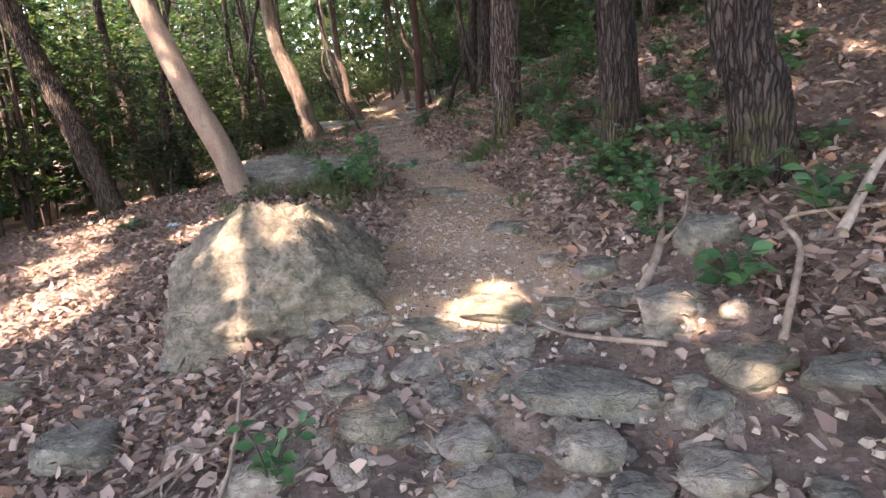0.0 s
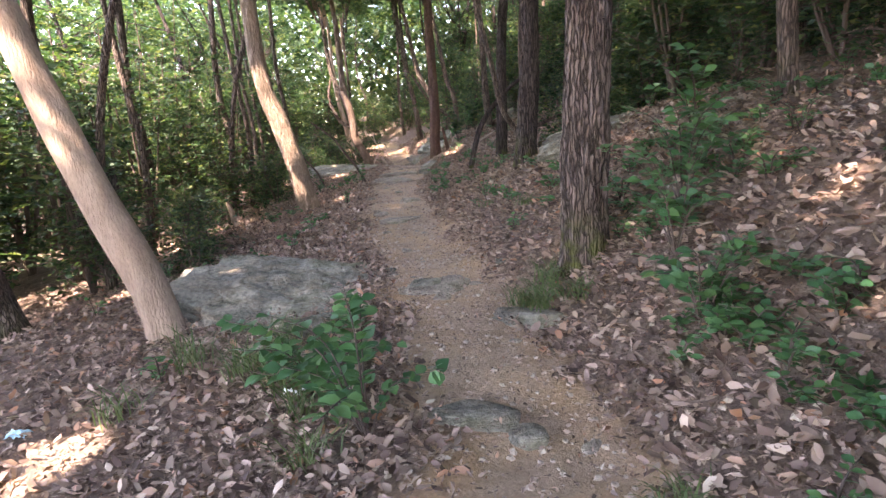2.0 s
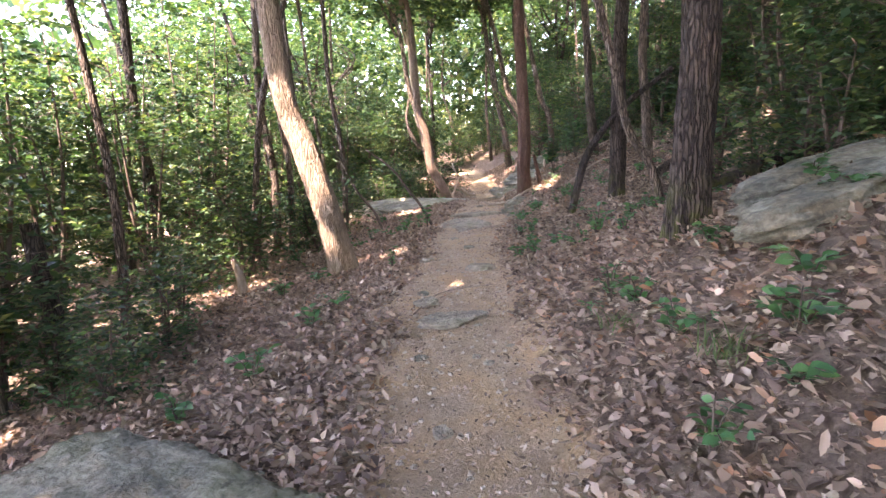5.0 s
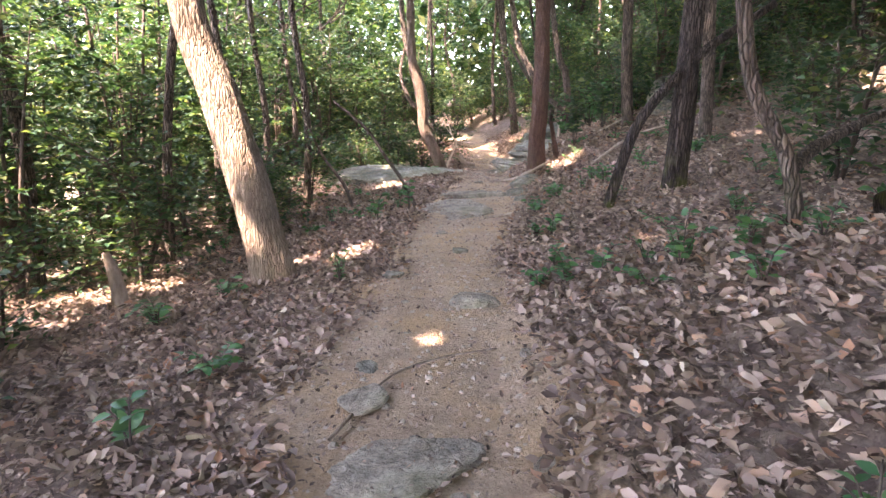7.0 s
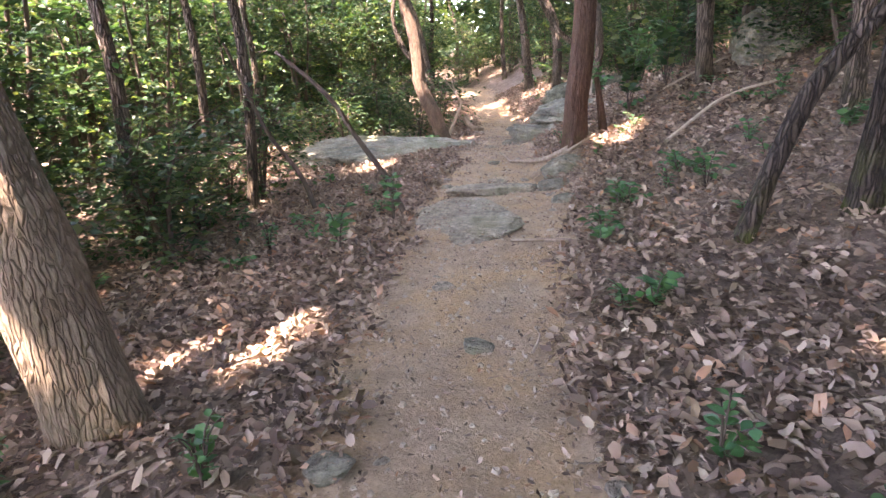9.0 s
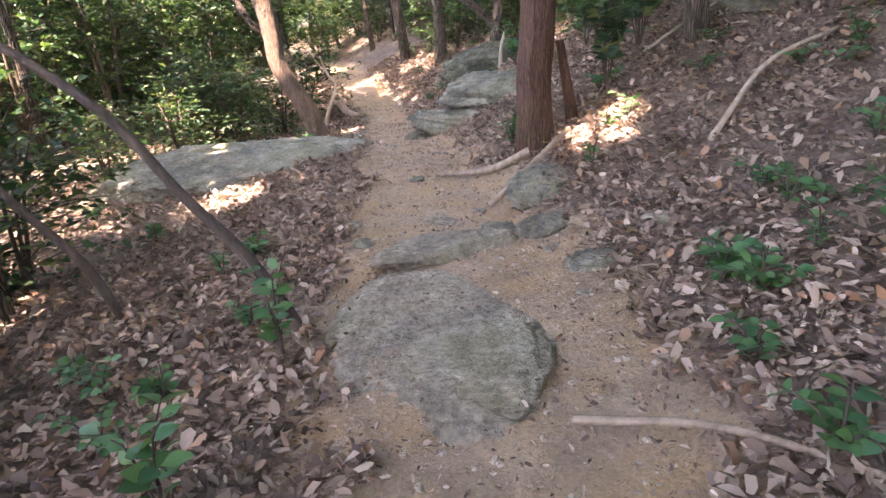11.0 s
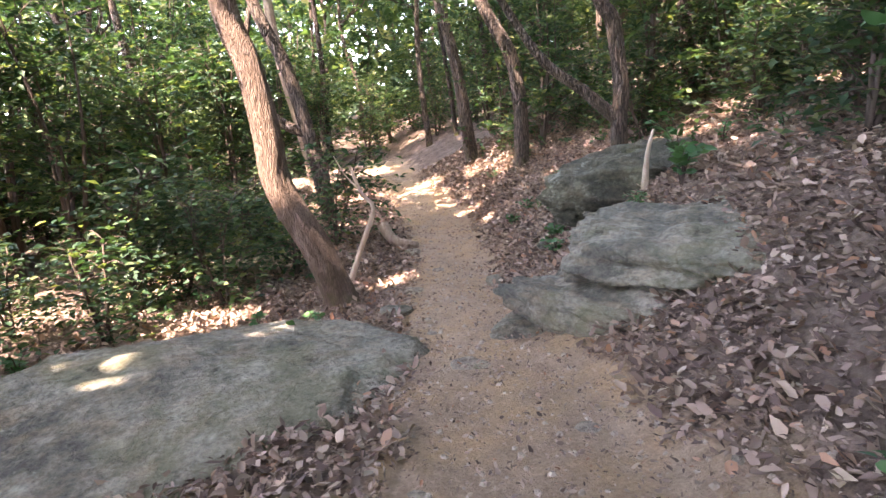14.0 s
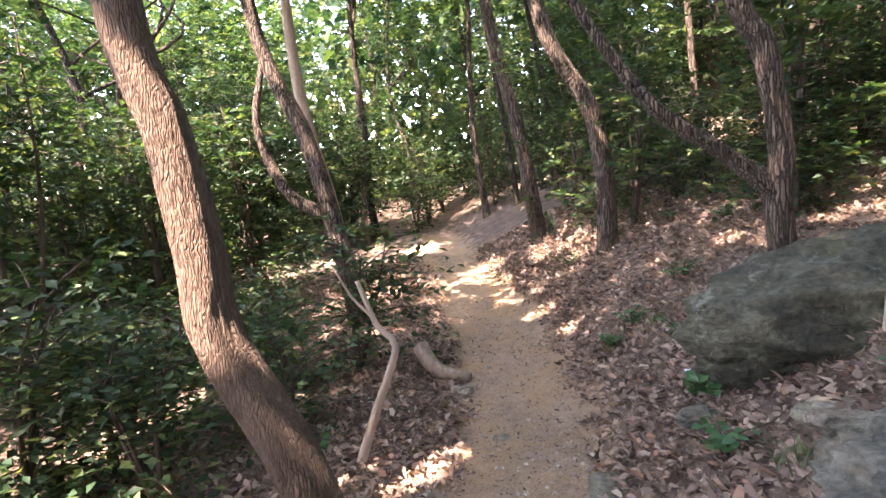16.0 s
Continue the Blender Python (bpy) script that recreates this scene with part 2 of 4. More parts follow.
def height(x, y):
    """A trail along a hillside that climbs to one side and falls to the other."""
    xc, zc = table(TRAIL, y)
    up, down = table(SIDES, y)
    d = x - xc
    e = max(0.0, abs(d) - 0.38)
    e = e * e / (e + 0.1)
    if d > 0:
        return zc + up * min(e, 1.5) + 0.33 * 40 * (1 - math.exp(-max(0, e - 1.5) / 40))
    return zc - down * min(e, 6) - 0.12 * 30 * (1 - math.exp(-max(0, e - 6) / 30))


def n3(x, y, z=0.0):
    return noise.noise((x, y, z))


def ground_z(x, y):
    return height(x, y) + 0.05 * n3(x * 0.7, y * 0.7, 3) + 0.03 * n3(x * 2.3, y * 2.3, 7) + 0.012 * n3(x * 7, y * 7, 1)


def worn(x, y):
    """1 on the trodden trail, 0 on the leafy ground."""
    xc = table(TRAIL, y)[0]
    w = table(WIDTHS, y)[0] - 0.06 + 0.22 * n3(x * 1.7, y * 1.7, 11) + 0.1 * n3(x * 5, y * 5, 2)
    return max(0.0, min(1.0, (w - abs(x - xc)) / 0.6 + 0.5, (33 - y) / 2))


def mesh(name, verts, faces, mat, smooth=True):
    me = bpy.data.meshes.new(name)
    me.from_pydata(verts, [], faces)
    me.materials.append(mat)
    if smooth:
        me.shade_smooth()
    return me


def thing(name, label, category, group="", at=(0, 0, 0), kind=""):
    ob = new(name)
    ob.empty_display_size = 0.1
    ob.location = at
    return tagged(ob, label, category, group, kind)


def part(name, me, parent, label=""):
    ob = new(name, me)
    ob.parent = parent
    return tagged(ob, label)


def grown(a, b, step, reach, factor):
    v = list(np.arange(a, b, step))
    s = step
    while v[-1] < reach:
        s *= factor
        v.append(v[-1] + s)
    s = step
    while v[0] > -reach:
        s *= factor
        v.insert(0, v[0] - s)
    return v


def build_ground():
    xs, ys = grown(-6, 4.5, 0.06, 400, 1.25), grown(-1.5, 31, 0.06, 400, 1.25)
    verts = [(x, y, ground_z(x, y)) for y in ys for x in xs]
    w = len(xs)
    faces = [(j * w + i, j * w + i + 1, j * w + w + i + 1, j * w + w + i) for j in range(len(ys) - 1) for i in range(w - 1)]
    me = mesh("ground", verts, faces, EARTH)
    at = me.attributes.new("worn", "FLOAT", "POINT")
    at.data.foreach_set("value", [worn(x, y) for x, y, z in verts])
    tagged(new("ground", me), "tan trodden earth trail through brown leaf mould on a wooded hillside", "ground", kind="structure")


build_ground()


# ---- leaves ----
def leaf_arrays(p, along, up, length, width, fold=0.25, notch=0.45):
    """Folded diamond leaves: each from its base p along a direction, of its own length and width, as four corners and two faces."""
    along = along / np.linalg.norm(along, axis=1, keepdims=True)
    side = np.cross(along, up)
    side /= np.linalg.norm(side, axis=1, keepdims=True) + 1e-9
    nrm = np.cross(side, along)
    L, W = length[:, None], width[:, None]
    mid = p + along * L * notch
    v = np.stack([p, mid + side * W / 2 + nrm * W * fold, p + along * L, mid - side * W / 2 + nrm * W * fold], 1).reshape(-1, 3)
    i = np.arange(len(p))[:, None] * 4
    f = np.concatenate([i + [0, 2, 1], i + [0, 3, 2]], 1).reshape(-1, 3)
    return v, f


def leaf_mesh(name, p, along, up, length, width, mat, fold=0.25):
    v, f = leaf_arrays(p, along, up, length, width, fold)
    me = bpy.data.meshes.new(name)
    me.vertices.add(len(v))
    me.vertices.foreach_set("co", v.ravel())
    me.loops.add(len(f) * 3)
    me.loops.foreach_set("vertex_index", f.ravel().astype(np.int32))
    me.polygons.add(len(f))
    me.polygons.foreach_set("loop_start", np.arange(0, len(f) * 3, 3, dtype=np.int32))
    me.update(calc_edges=True)
    me.materials.append(mat)
    return me


def spray_points(rng, centres, per, reach):
    """Leaves set in two rows along twigs that start at the centres: places and directions."""
    k = len(centres)
    d = rng.normal(size=(k, 3))
    d[:, 2] = d[:, 2] * 0.35 + 0.05
    d /= np.linalg.norm(d, axis=1, keepdims=True)
    s = np.linspace(0.1, 1, per)[None, :, None] * reach * rng.uniform(0.6, 1.2, (k, 1, 1))
    p = centres[:, None, :] + d[:, None, :] * s
    p[..., 2] -= (s[..., 0] ** 2) * 0.25
    side = np.cross(d, [0, 0, 1])
    side /= np.linalg.norm(side, axis=1, keepdims=True) + 1e-9
    sign = np.where(np.arange(per) % 2, 1, -1)[None, :, None]
    a = d[:, None, :] * 0.6 + side[:, None, :] * sign * 0.8 + rng.normal(size=(k, per, 3)) * 0.25
    return p.reshape(-1, 3), a.reshape(-1, 3)


def in_gap(p):
    """True where a leaf would shade one of the sunny gaps."""
    s = np.array(SUN)
    cut = np.zeros(len(p), bool)
    edge = np.random.default_rng(len(p)).uniform(0.7, 1.35, len(p))
    for x, y, z, r in GAPS:
        q = p - (x, y, z)
        t = q @ s
        d = np.linalg.norm(q - t[:, None] * s, axis=1)
        cut |= (d < r * edge) & (t > 0.5)
    return cut


def shades_gap(x, y, low, high, wide):
    """True where a crown of that width, between two heights, would stand between the sun and one of the gaps."""
    for gx, gy, gz, r in GAPS:
        for h in (low, (low + high) / 2, high):
            t = (h + height(x, y) - gz) / SUN.z
            if t > 0.4 and math.hypot(gx + SUN.x * t - x, gy + SUN.y * t - y) < wide + r * 0.7:
                return True
    return False


def ups(rng, k):
    u = rng.normal(size=(k, 3)) * 0.45
    u[:, 2] += 1
    return u


# ---- trunks ----
def smooth_line(pts, step):
    pts = [Vector(p) for p in pts]
    pts = [pts[0] * 2 - pts[1]] + pts + [pts[-1] * 2 - pts[-2]]
    out = []
    for a, b, c, d in zip(pts, pts[1:], pts[2:], pts[3:]):
        k = max(2, int((c - b).length / step))
        for i in range(k):
            t = i / k
            out.append(0.5 * (2 * b + (c - a) * t + (2 * a - 5 * b + 4 * c - d) * t * t + (3 * b - a - 3 * c + d) * t ** 3))
    return out + [pts[-2]]


def tube(pts, r0, r1, seg=10, step=0.1, rough=0.05, flare=0.0, furrow=0.0, seed=0):
    """A tapered limb along a smooth line: vertices and faces."""
    line = smooth_line(pts, step)
    verts, faces = [], []
    n = len(line)
    run = 0.0
    for i, p in enumerate(line):
        d = (line[min(i + 1, n - 1)] - line[max(i - 1, 0)]).normalized()
        u = d.cross(Vector((0.02, 1, 0.03))).normalized()
        v = d.cross(u)
        if i:
            run += (p - line[i - 1]).length
        r = r0 + (r1 - r0) * i / (n - 1)
        for k in range(seg):
            a = 2 * math.pi * k / seg
            c, s = math.cos(a), math.sin(a)
            q = r * (1 + rough * noise.noise((c * 1.3 + seed, s * 1.3, run * 1.5)) * 2)
            if flare:
                q *= 1 + flare * math.exp(-run / 0.16) * (0.75 + 0.5 * math.cos(a * 4 + seed))
            if furrow:
                w = noise.noise((c * 5.5 + seed, s * 5.5, run * 2.2)) + 0.4 * noise.noise((c * 11 + seed, s * 11, run * 7))
                q -= furrow * (1 - min(1, abs(w) * 2.6))
            verts.append(p + (u * c + v * s) * q)
        if i:
            o = (i - 1) * seg
            faces += [(o + k, o + (k + 1) % seg, o + seg + (k + 1) % seg, o + seg + k) for k in range(seg)]
    verts.append(line[-1])
    o = (n - 1) * seg
    faces += [(o + k, o + (k + 1) % seg, len(verts) - 1) for k in range(seg)]
    return verts, faces


def joined(*pieces):
    verts, faces = [], []
    for v, f in pieces:
        o = len(verts)
        verts += [tuple(p) for p in v]
        faces += [tuple(i + o for i in g) for g in f]
    return verts, faces


def crown_leaves(rng, centre, radius, count, size, squash=0.55):
    d = rng.normal(size=(count // 8, 3))
    d /= np.linalg.norm(d, axis=1, keepdims=True)
    c = np.array(centre) + d * (rng.uniform(0.15, 1, (len(d), 1)) ** 0.6) * radius * (1, 1, squash)
    p, a = spray_points(rng, c, 8, 0.7)
    return p, a, rng.uniform(0.7, 1.2, len(p)) * size


def tree(label, base, pts, r0, r1, mat, furrow=0.0, flare=0.35, crown=(0, 2.2, 1200), near=True, limbs=(), group="trees along the trail", seed=1, tip=7.5, name="tree"):
    """A tree at base: a trunk through pts (relative to the base), carried on to its tip, limbs, and a crown of leaves."""
    rng = np.random.default_rng(seed)
    z = ground_z(*base)
    ob = thing(name, label, "tree", group, (*base, z))
    p = [Vector((0, 0, -0.15))] + [Vector(q) for q in pts]
    d = (p[-1] - p[-2]).normalized()
    d = (d * 0.6 + Vector((0, 0, 0.6))).normalized()
    rise = max(0.5, (tip - p[-1].z) / d.z)
    slope = (r1 - r0) / max(0.5, p[-1].z)
    p.append(p[-1] + d * rise * 0.5 + Vector((rng.uniform(-.2, .2), rng.uniform(-.2, .2), 0)))
    p.append(p[-2] + d * rise)
    seg, step = (72, 0.035) if near else (12, 0.2)
    pieces = [tube(p, r0, max(0.03, r1 * 0.45), seg, step, 0.06, flare, furrow, seed)]
    part("trunk", mesh("trunk", *joined(*pieces), mat), ob)
    for q, r in limbs:
        part("limb", mesh("limb", *tube(q, r, r * 0.45, 14, 0.08, 0.1, 0, 0, seed), mat), ob)
    top = p[-1]
    for k in range(4):
        a = rng.uniform(0, 6.28)
        e = top + Vector((math.cos(a) * crown[1] * 0.8, math.sin(a) * crown[1] * 0.8, rng.uniform(0.2, 1.2)))
        part("limb", mesh("limb", *tube([top - d * (0.5 + 0.5 * k), (top + e) / 2 + Vector((0, 0, 0.3)), e], 0.06, 0.015, 6, 0.3), mat), ob)
    cp, ca, cs = crown_leaves(rng, top, crown[1] * 1.1, int(crown[2] * 2.1), 0.24)
    keep = ~in_gap(cp + np.array(ob.location))
    cp, ca, cs = cp[keep], ca[keep], cs[keep]
    part("crown", leaf_mesh("crown", cp, ca, ups(rng, len(cp)), cs, cs * 0.6, GREEN), ob)
    return ob


tree("leaning tree with pale pinkish smooth bark, sunlit", (-2.43, 6.67), [(-0.12, 0, 0.4), (-0.42, 0, 1.15), (-0.85, 0, 2.5)], 0.145, 0.125, PALE_BARK, 0.0, 0.25, (0, 3.0, 2300), seed=2)
tree("grey-brown tree leaning downhill among shrubs", (-4.6, 7.8), [(-0.35, 0, 1.2), (-0.8, 0, 2.6)], 0.17, 0.14, BARK, 0.01, 0.3, (0, 2.2, 1000), seed=3)
tree("leaning tree with ridged pale grey-brown bark", (-2.8, 12.75), [(-0.2, 0, 0.75), (-0.42, 0, 1.55), (-0.68, 0, 2.5)], 0.185, 0.165, bark_material("ridged_tan_bark", (0.13, 0.09, 0.065), (0.36, 0.275, 0.205), 0.3, 1.0, 0.6), 0.012, 0.2, (0, 3.1, 2500), seed=4)
tree("stout tree with deep furrowed grey-brown bark and mossy foot", (0.68, 6.5), [(0.0, 0, 0.7), (0.03, 0, 1.6)], 0.175, 0.16, bark_material("furrowed_bark", (0.03, 0.022, 0.019), (0.2, 0.155, 0.13), 1.0), 0.028, 0.4, (0, 2.6, 1700), seed=5)
tree("dark-barked tree with mossy foot on the leafy bank", (1.58, 2.88), [(-0.07, 0, 0.4), (-0.22, 0, 1.0)], 0.15, 0.13, DARK_BARK, 0.02, 0.4, (0, 2.6, 1700), seed=6)
tree("dark furrowed tree on the bank", (1.22, 4.1), [(-0.03, 0, 0.6), (-0.08, 0, 1.4)], 0.135, 0.125, DARK_BARK, 0.018, 0.3, (0, 2.4, 1500), seed=7)
tree("dark upright tree beside grey slabs", (0.68, 9.8), [(0.04, 0, 0.7), (0.08, 0, 1.6)], 0.14, 0.13, DARK_BARK, 0.015, 0.3, (0, 2.4, 1500), seed=8)
tree("slim dark upright tree", (0.75, 14.4), [(0.03, 0, 0.9), (0.06, 0, 2.1)], 0.12, 0.11, DARK_BARK, 0.01, 0.3, (0, 2.4, 1500), seed=9)
tree("slim pale tree on the leafy bank", (1.55, 16.6), [(-0.05, 0, 1), (-0.1, 0, 2)], 0.085, 0.08, BARK, 0.0, 0.3, (0, 2.0, 1200), seed=10)
tree("thin crooked grey sapling with a side limb", (0.92, 11.75), [(-0.13, 0, 0.4), (-0.35, 0, 0.8), (-0.48, 0, 1.4)], 0.045, 0.035, BARK, 0.0, 0.3, (0, 1.3, 500), limbs=[([(-0.1, 0, 0.35), (0.2, 0.3, 0.5), (0.9, 0.8, 0.75)], 0.045)], seed=11, tip=4.5)
tree("reddish-brown trunk with a smaller stem beside the trail", (-0.7, 18.15), [(-0.02, 0, 0.5), (0.02, 0, 1.4)], 0.15, 0.135, RED_BARK, 0.012, 0.35, (0, 3.3, 2900), limbs=[([(0.36, 0.1, -0.1), (0.3, 0.1, 0.3), (0.2, 0.06, 0.8)], 0.07)], seed=12)
tree("wavy leaning tree with sunlit brown bark", (-3.0, 22.1), [(-0.22, 0, 0.5), (-0.5, 0, 1.05), (-0.54, 0, 1.5), (-0.62, 0, 2.05), (-0.78, 0, 2.75)], 0.14, 0.12, bark_material("brown_bark", (0.05, 0.034, 0.027), (0.22, 0.155, 0.115), 0.5, 1.7, 0.4), 0.008, 0.2, (0, 2.4, 1500), seed=13)
tree("forked grey tree with dark limbs behind the leaning tree", (-4.1, 26.5), [(-0.15, 0, 1.0), (-0.45, 0, 2.4), (-0.9, 0, 3.6)], 0.13, 0.11, BARK, 0.0, 0.25, (0, 2.4, 1200), limbs=[([(-0.2, 0, 1.4), (-0.75, 0, 1.75), (-1.1, 0.1, 2.6), (-1.0, 0.2, 3.4)], 0.085)], seed=14)
tree("brown tree with sunlit flecks on the bank", (-0.95, 26.9), [(0.02, 0, 0.9), (-0.12, 0, 1.8), (-0.6, 0, 2.8)], 0.13, 0.1, BARK, 0.008, 0.3, (0, 2.2, 1200), seed=15)
tree("low-forking dark tree with a long leaning limb", (-0.08, 24.1), [(-0.02, 0, 0.5), (0.0, 0, 0.9), (-0.1, 0, 1.6), (-0.3, 0, 2.1)], 0.1, 0.075, BARK, 0.006, 0.3, (0, 2.2, 1200), limbs=[([(-0.02, 0, 0.5), (-0.4, 0, 0.85), (-0.85, 0, 1.2), (-1.2, 0, 1.7), (-1.55, 0, 2.3)], 0.075)], seed=16)
tree("slim tree with a pale sunlit stem", (-4.7, 28.5), [(-0.3, 0, 1.5), (-0.6, 0, 3.2)], 0.13, 0.1, PALE_BARK, 0, 0.3, (0, 2.2, 1200), near=False, seed=17)
tree("slim dark tree at the bend of the trail", (-1.7, 29.0), [(-0.2, 0, 1.6), (-0.5, 0, 3.2)], 0.13, 0.11, BARK, 0, 0.3, (0, 2.2, 1200), near=False, seed=18)
for i, (x, y) in enumerate([(-2.0, 31.8), (-2.7, 32.2), (-5.4, 33.0), (-6.2, 35.0), (-1.0, 33.5), (0.8, 18.6), (2.2, 20.5), (3.0, 24.0), (2.0, 27.5), (1.2, 30.0), (3.4, 13.0), (3.8, 9.5), (4.0, 6.0), (2.6, 7.5)]):
    tree("thin dark forest tree", (x, y), [(-0.1, 0, 1.0), (-0.25 + 0.1 * (i % 4), 0, 2.4)], 0.06 + 0.02 * (i % 3), 0.05, (DARK_BARK, BARK)[i % 2], 0, 0.3, (0, 1.9, 900), near=False, seed=30 + i)
# added trees beside and behind the start and downhill, whose crowns shade the trail
for i, (x, y) in enumerate([(-3.6, 1.0), (-5.0, -2.0), (-2.4, -4.5), (1.8, -3.0), (3.6, 0.5), (-6.5, 3.0), (-1.0, -7.5), (-5.5, -6.0), (4.5, -5.0), (-5.6, 18.0), (-6.4, 21.0), (-4.9, 15.6), (2.2, -1.2), (0.9, -2.6), (-1.5, -1.6), (3.0, 1.3), (4.5, 3.2), (-3.0, -1.2), (-3.7, 2.4), (-4.3, 16.8), (-4.9, 4.6), (-5.2, 11.6)]):
    tree("added forest tree with furrowed brown bark and a broad shading crown", (x, y), [(0.1, 0, 1.5), (-0.1, 0.1, 3.0)], 0.14 if y < 1 else 0.06, 0.1 if y < 1 else 0.05, BARK, 0, 0.3, (0, 2.8, 1900), near=False, seed=60 + i)
# row of tall trees added downhill; high crowns keep sun off the uphill bank
for i, (x, y) in enumerate([(-5.9, -1.5), (-6.1, 1.5), (-5.7, 4.6), (-6.2, 7.6), (-5.8, 10.6), (-6.2, 13.6), (-5.7, 16.6)]):
    tree("added tall slender tree whose high broad crown shades the bank", (x, y), [(0.1, 0, 1.5), (-0.1, 0.1, 3.0), (0.1, 0, 6.0)], 0.085, 0.07, BARK, 0, 0.3, (0, 3.3, 2700), near=False, seed=110 + i, tip=13)
# two more trees added for shade, leaning so their crowns reach over the trail
for i, (x, y) in enumerate([(-4.6, 9.4), (-4.7, 13.9)]):
    tree("added slender brown tree leaning over the trail to shade the bank", (x, y), [(0.15, 0, 1.5), (0.5, 0, 3.0), (1.5, 0, 5.5)], 0.055, 0.05, BARK, 0, 0.3, (0, 3.2, 2600), near=False, seed=90 + i)


# ---- understory ----
def shrub_kind(seed, high, wide, leaves, size, stems):
    rng = np.random.default_rng(seed)
    pieces, centres = [], []
    for s in range(stems):
        a = rng.uniform(0, 6.28)
        lean = rng.uniform(0.1, 0.5) * wide
        e = Vector((math.cos(a) * lean, math.sin(a) * lean, high * rng.uniform(0.75, 1)))
        m = e * 0.5 + Vector((rng.uniform(-.15, .15), rng.uniform(-.15, .15), 0.1))
        pieces.append(tube([(0, 0, -0.1), m, e], 0.012 + 0.007 * high, 0.006, 6, 0.25))
        for k in range(9):
            t = rng.uniform(0.06, 1)
            o = m * (2 * t) if t < 0.5 else m + (e - m) * (2 * t - 1)
            b = rng.uniform(0, 6.28)
            f = o + Vector((math.cos(b), math.sin(b), rng.uniform(-0.1, 0.6))) * wide * rng.uniform(0.3, 0.8)
            pieces.append(tube([o, (o + f) / 2 + Vector((0, 0, 0.05)), f], 0.008, 0.003, 4, 0.3))
            for u in np.linspace(0.25, 1, 5):
                centres.append(np.array(o + (f - o) * u) + rng.normal(size=3) * 0.08)
    c = np.array(centres)
    per = max(4, leaves // len(c))
    p, a = spray_points(rng, c, per, 0.42)
    s = rng.uniform(0.7, 1.25, len(p)) * size
    return mesh("stem", *joined(*pieces), DARK_TWIG), leaf_mesh("foliage", p, a, ups(rng, len(p)), s, s * 0.52, GREEN)


KINDS = [shrub_kind(20 + i, h, w, n, s, k) for i, (h, w, n, s, k) in enumerate(
    [(1.6, 0.9, 900, 0.11, 4), (2.4, 1.1, 1400, 0.11, 4), (3.2, 1.3, 2000, 0.12, 4), (4.2, 1.5, 2400, 0.12, 4), (1.0, 0.6, 450, 0.1, 3), (5.5, 1.8, 2800, 0.13, 4)])]


def shrub(kind, x, y, scale=1.0, turn=0.0, label="leafy green woodland shrub with thin dark stems"):
    ob = thing("shrub", label, "shrub", "woodland shrubs", (x, y, ground_z(x, y)))
    ob.rotation_euler.z, ob.scale = turn, (scale,) * 3
    part("stem", KINDS[kind][0], ob)
    part("foliage", KINDS[kind][1], ob)
    return ob


def understory():
    rng = random.Random(5)
    placed, far = [], []
    tries = 0
    while len(placed) < 420 and tries < 14000:
        tries += 1
        y = rng.uniform(1, 36)
        x = rng.uniform(-14, 12)
        xc = table(TRAIL, y)[0]
        d = x - xc
        left = d < 0
        if y < 27 and (-3.2 < d < 0 or 0 < d < (3.4 if y < 15 else 2.8)):
            continue
        if 27 <= y < 32.5 and abs(d) < 1.4:
            continue
        if not left and rng.random() > 0.8:
            continue
        if any((x - a) ** 2 + (y - b) ** 2 < (0.8 if left else 1.0) for a, b in placed):
            continue
        placed.append((x, y))
        near = abs(d) < 4.6
        if near and shades_gap(x, y, 0.6, 2.4, 0.9) or shades_gap(x, y, 2.0, 4.0, 1.0):
            continue
        k = rng.choice([0, 1, 1, 2, 3]) if near else rng.choice([1, 2, 3, 3, 5])
        size, turn = rng.uniform(0.8, 1.15), rng.uniform(0, 6.28)
        if abs(d) < 6 and y < 30:
            shrub(k, x, y, size, turn)
        else:
            far.append((k, x, y, size, turn))
    for part_of, name, mat, label in ((1, "far_undergrowth", GREEN, "dense green foliage of shrubs deep in the woods"), (0, "far_stems", DARK_TWIG, "thin dark stems of shrubs deep in the woods")):
        verts, faces, o = [], [], 0
        for k, x, y, size, turn in far:
            me = KINDS[k][part_of]
            co = np.empty(len(me.vertices) * 3, np.float32)
            me.vertices.foreach_get("co", co)
            c, s = math.cos(turn) * size, math.sin(turn) * size
            verts.append(co.reshape(-1, 3) @ np.array([(c, s, 0), (-s, c, 0), (0, 0, size)]) + (x, y, ground_z(x, y)))
            faces += [tuple(i + o for i in p.vertices) for p in me.polygons]
            o += len(me.vertices)
        tagged(new(name, mesh(name, np.concatenate(verts).tolist(), faces, mat, False)), label, "undergrowth", kind="stuff")


understory()
for i in range(46):
    g = random.Random(2500 + i)
    y = g.uniform(3.5, 27)
    x = table(TRAIL, y)[0] - g.uniform(2.5, 4.2)
    if not shades_gap(x, y, 0.2, 1.4, 0.5) and not (6.2 < y < 8.5 or 18.4 < y < 21.2):
        shrub(4 if i % 3 else 0, x, y, g.uniform(0.6, 0.95), g.uniform(0, 6.28), "low leafy green shrub below the trail")


for i, (x, y) in enumerate([(-4.3, 22.6), (-4.9, 21.6), (-3.9, 23.6), (-5.3, 22.7), (-4.5, 24.6), (-5.6, 20.9), (-3.7, 24.9), (-5.1, 23.8), (-6.0, 22.0)]):
    shrub(4 if i % 3 else 0, x, y, 0.8 + 0.07 * (i % 4), i * 1.7, "low leafy green shrub behind the leaning tree")


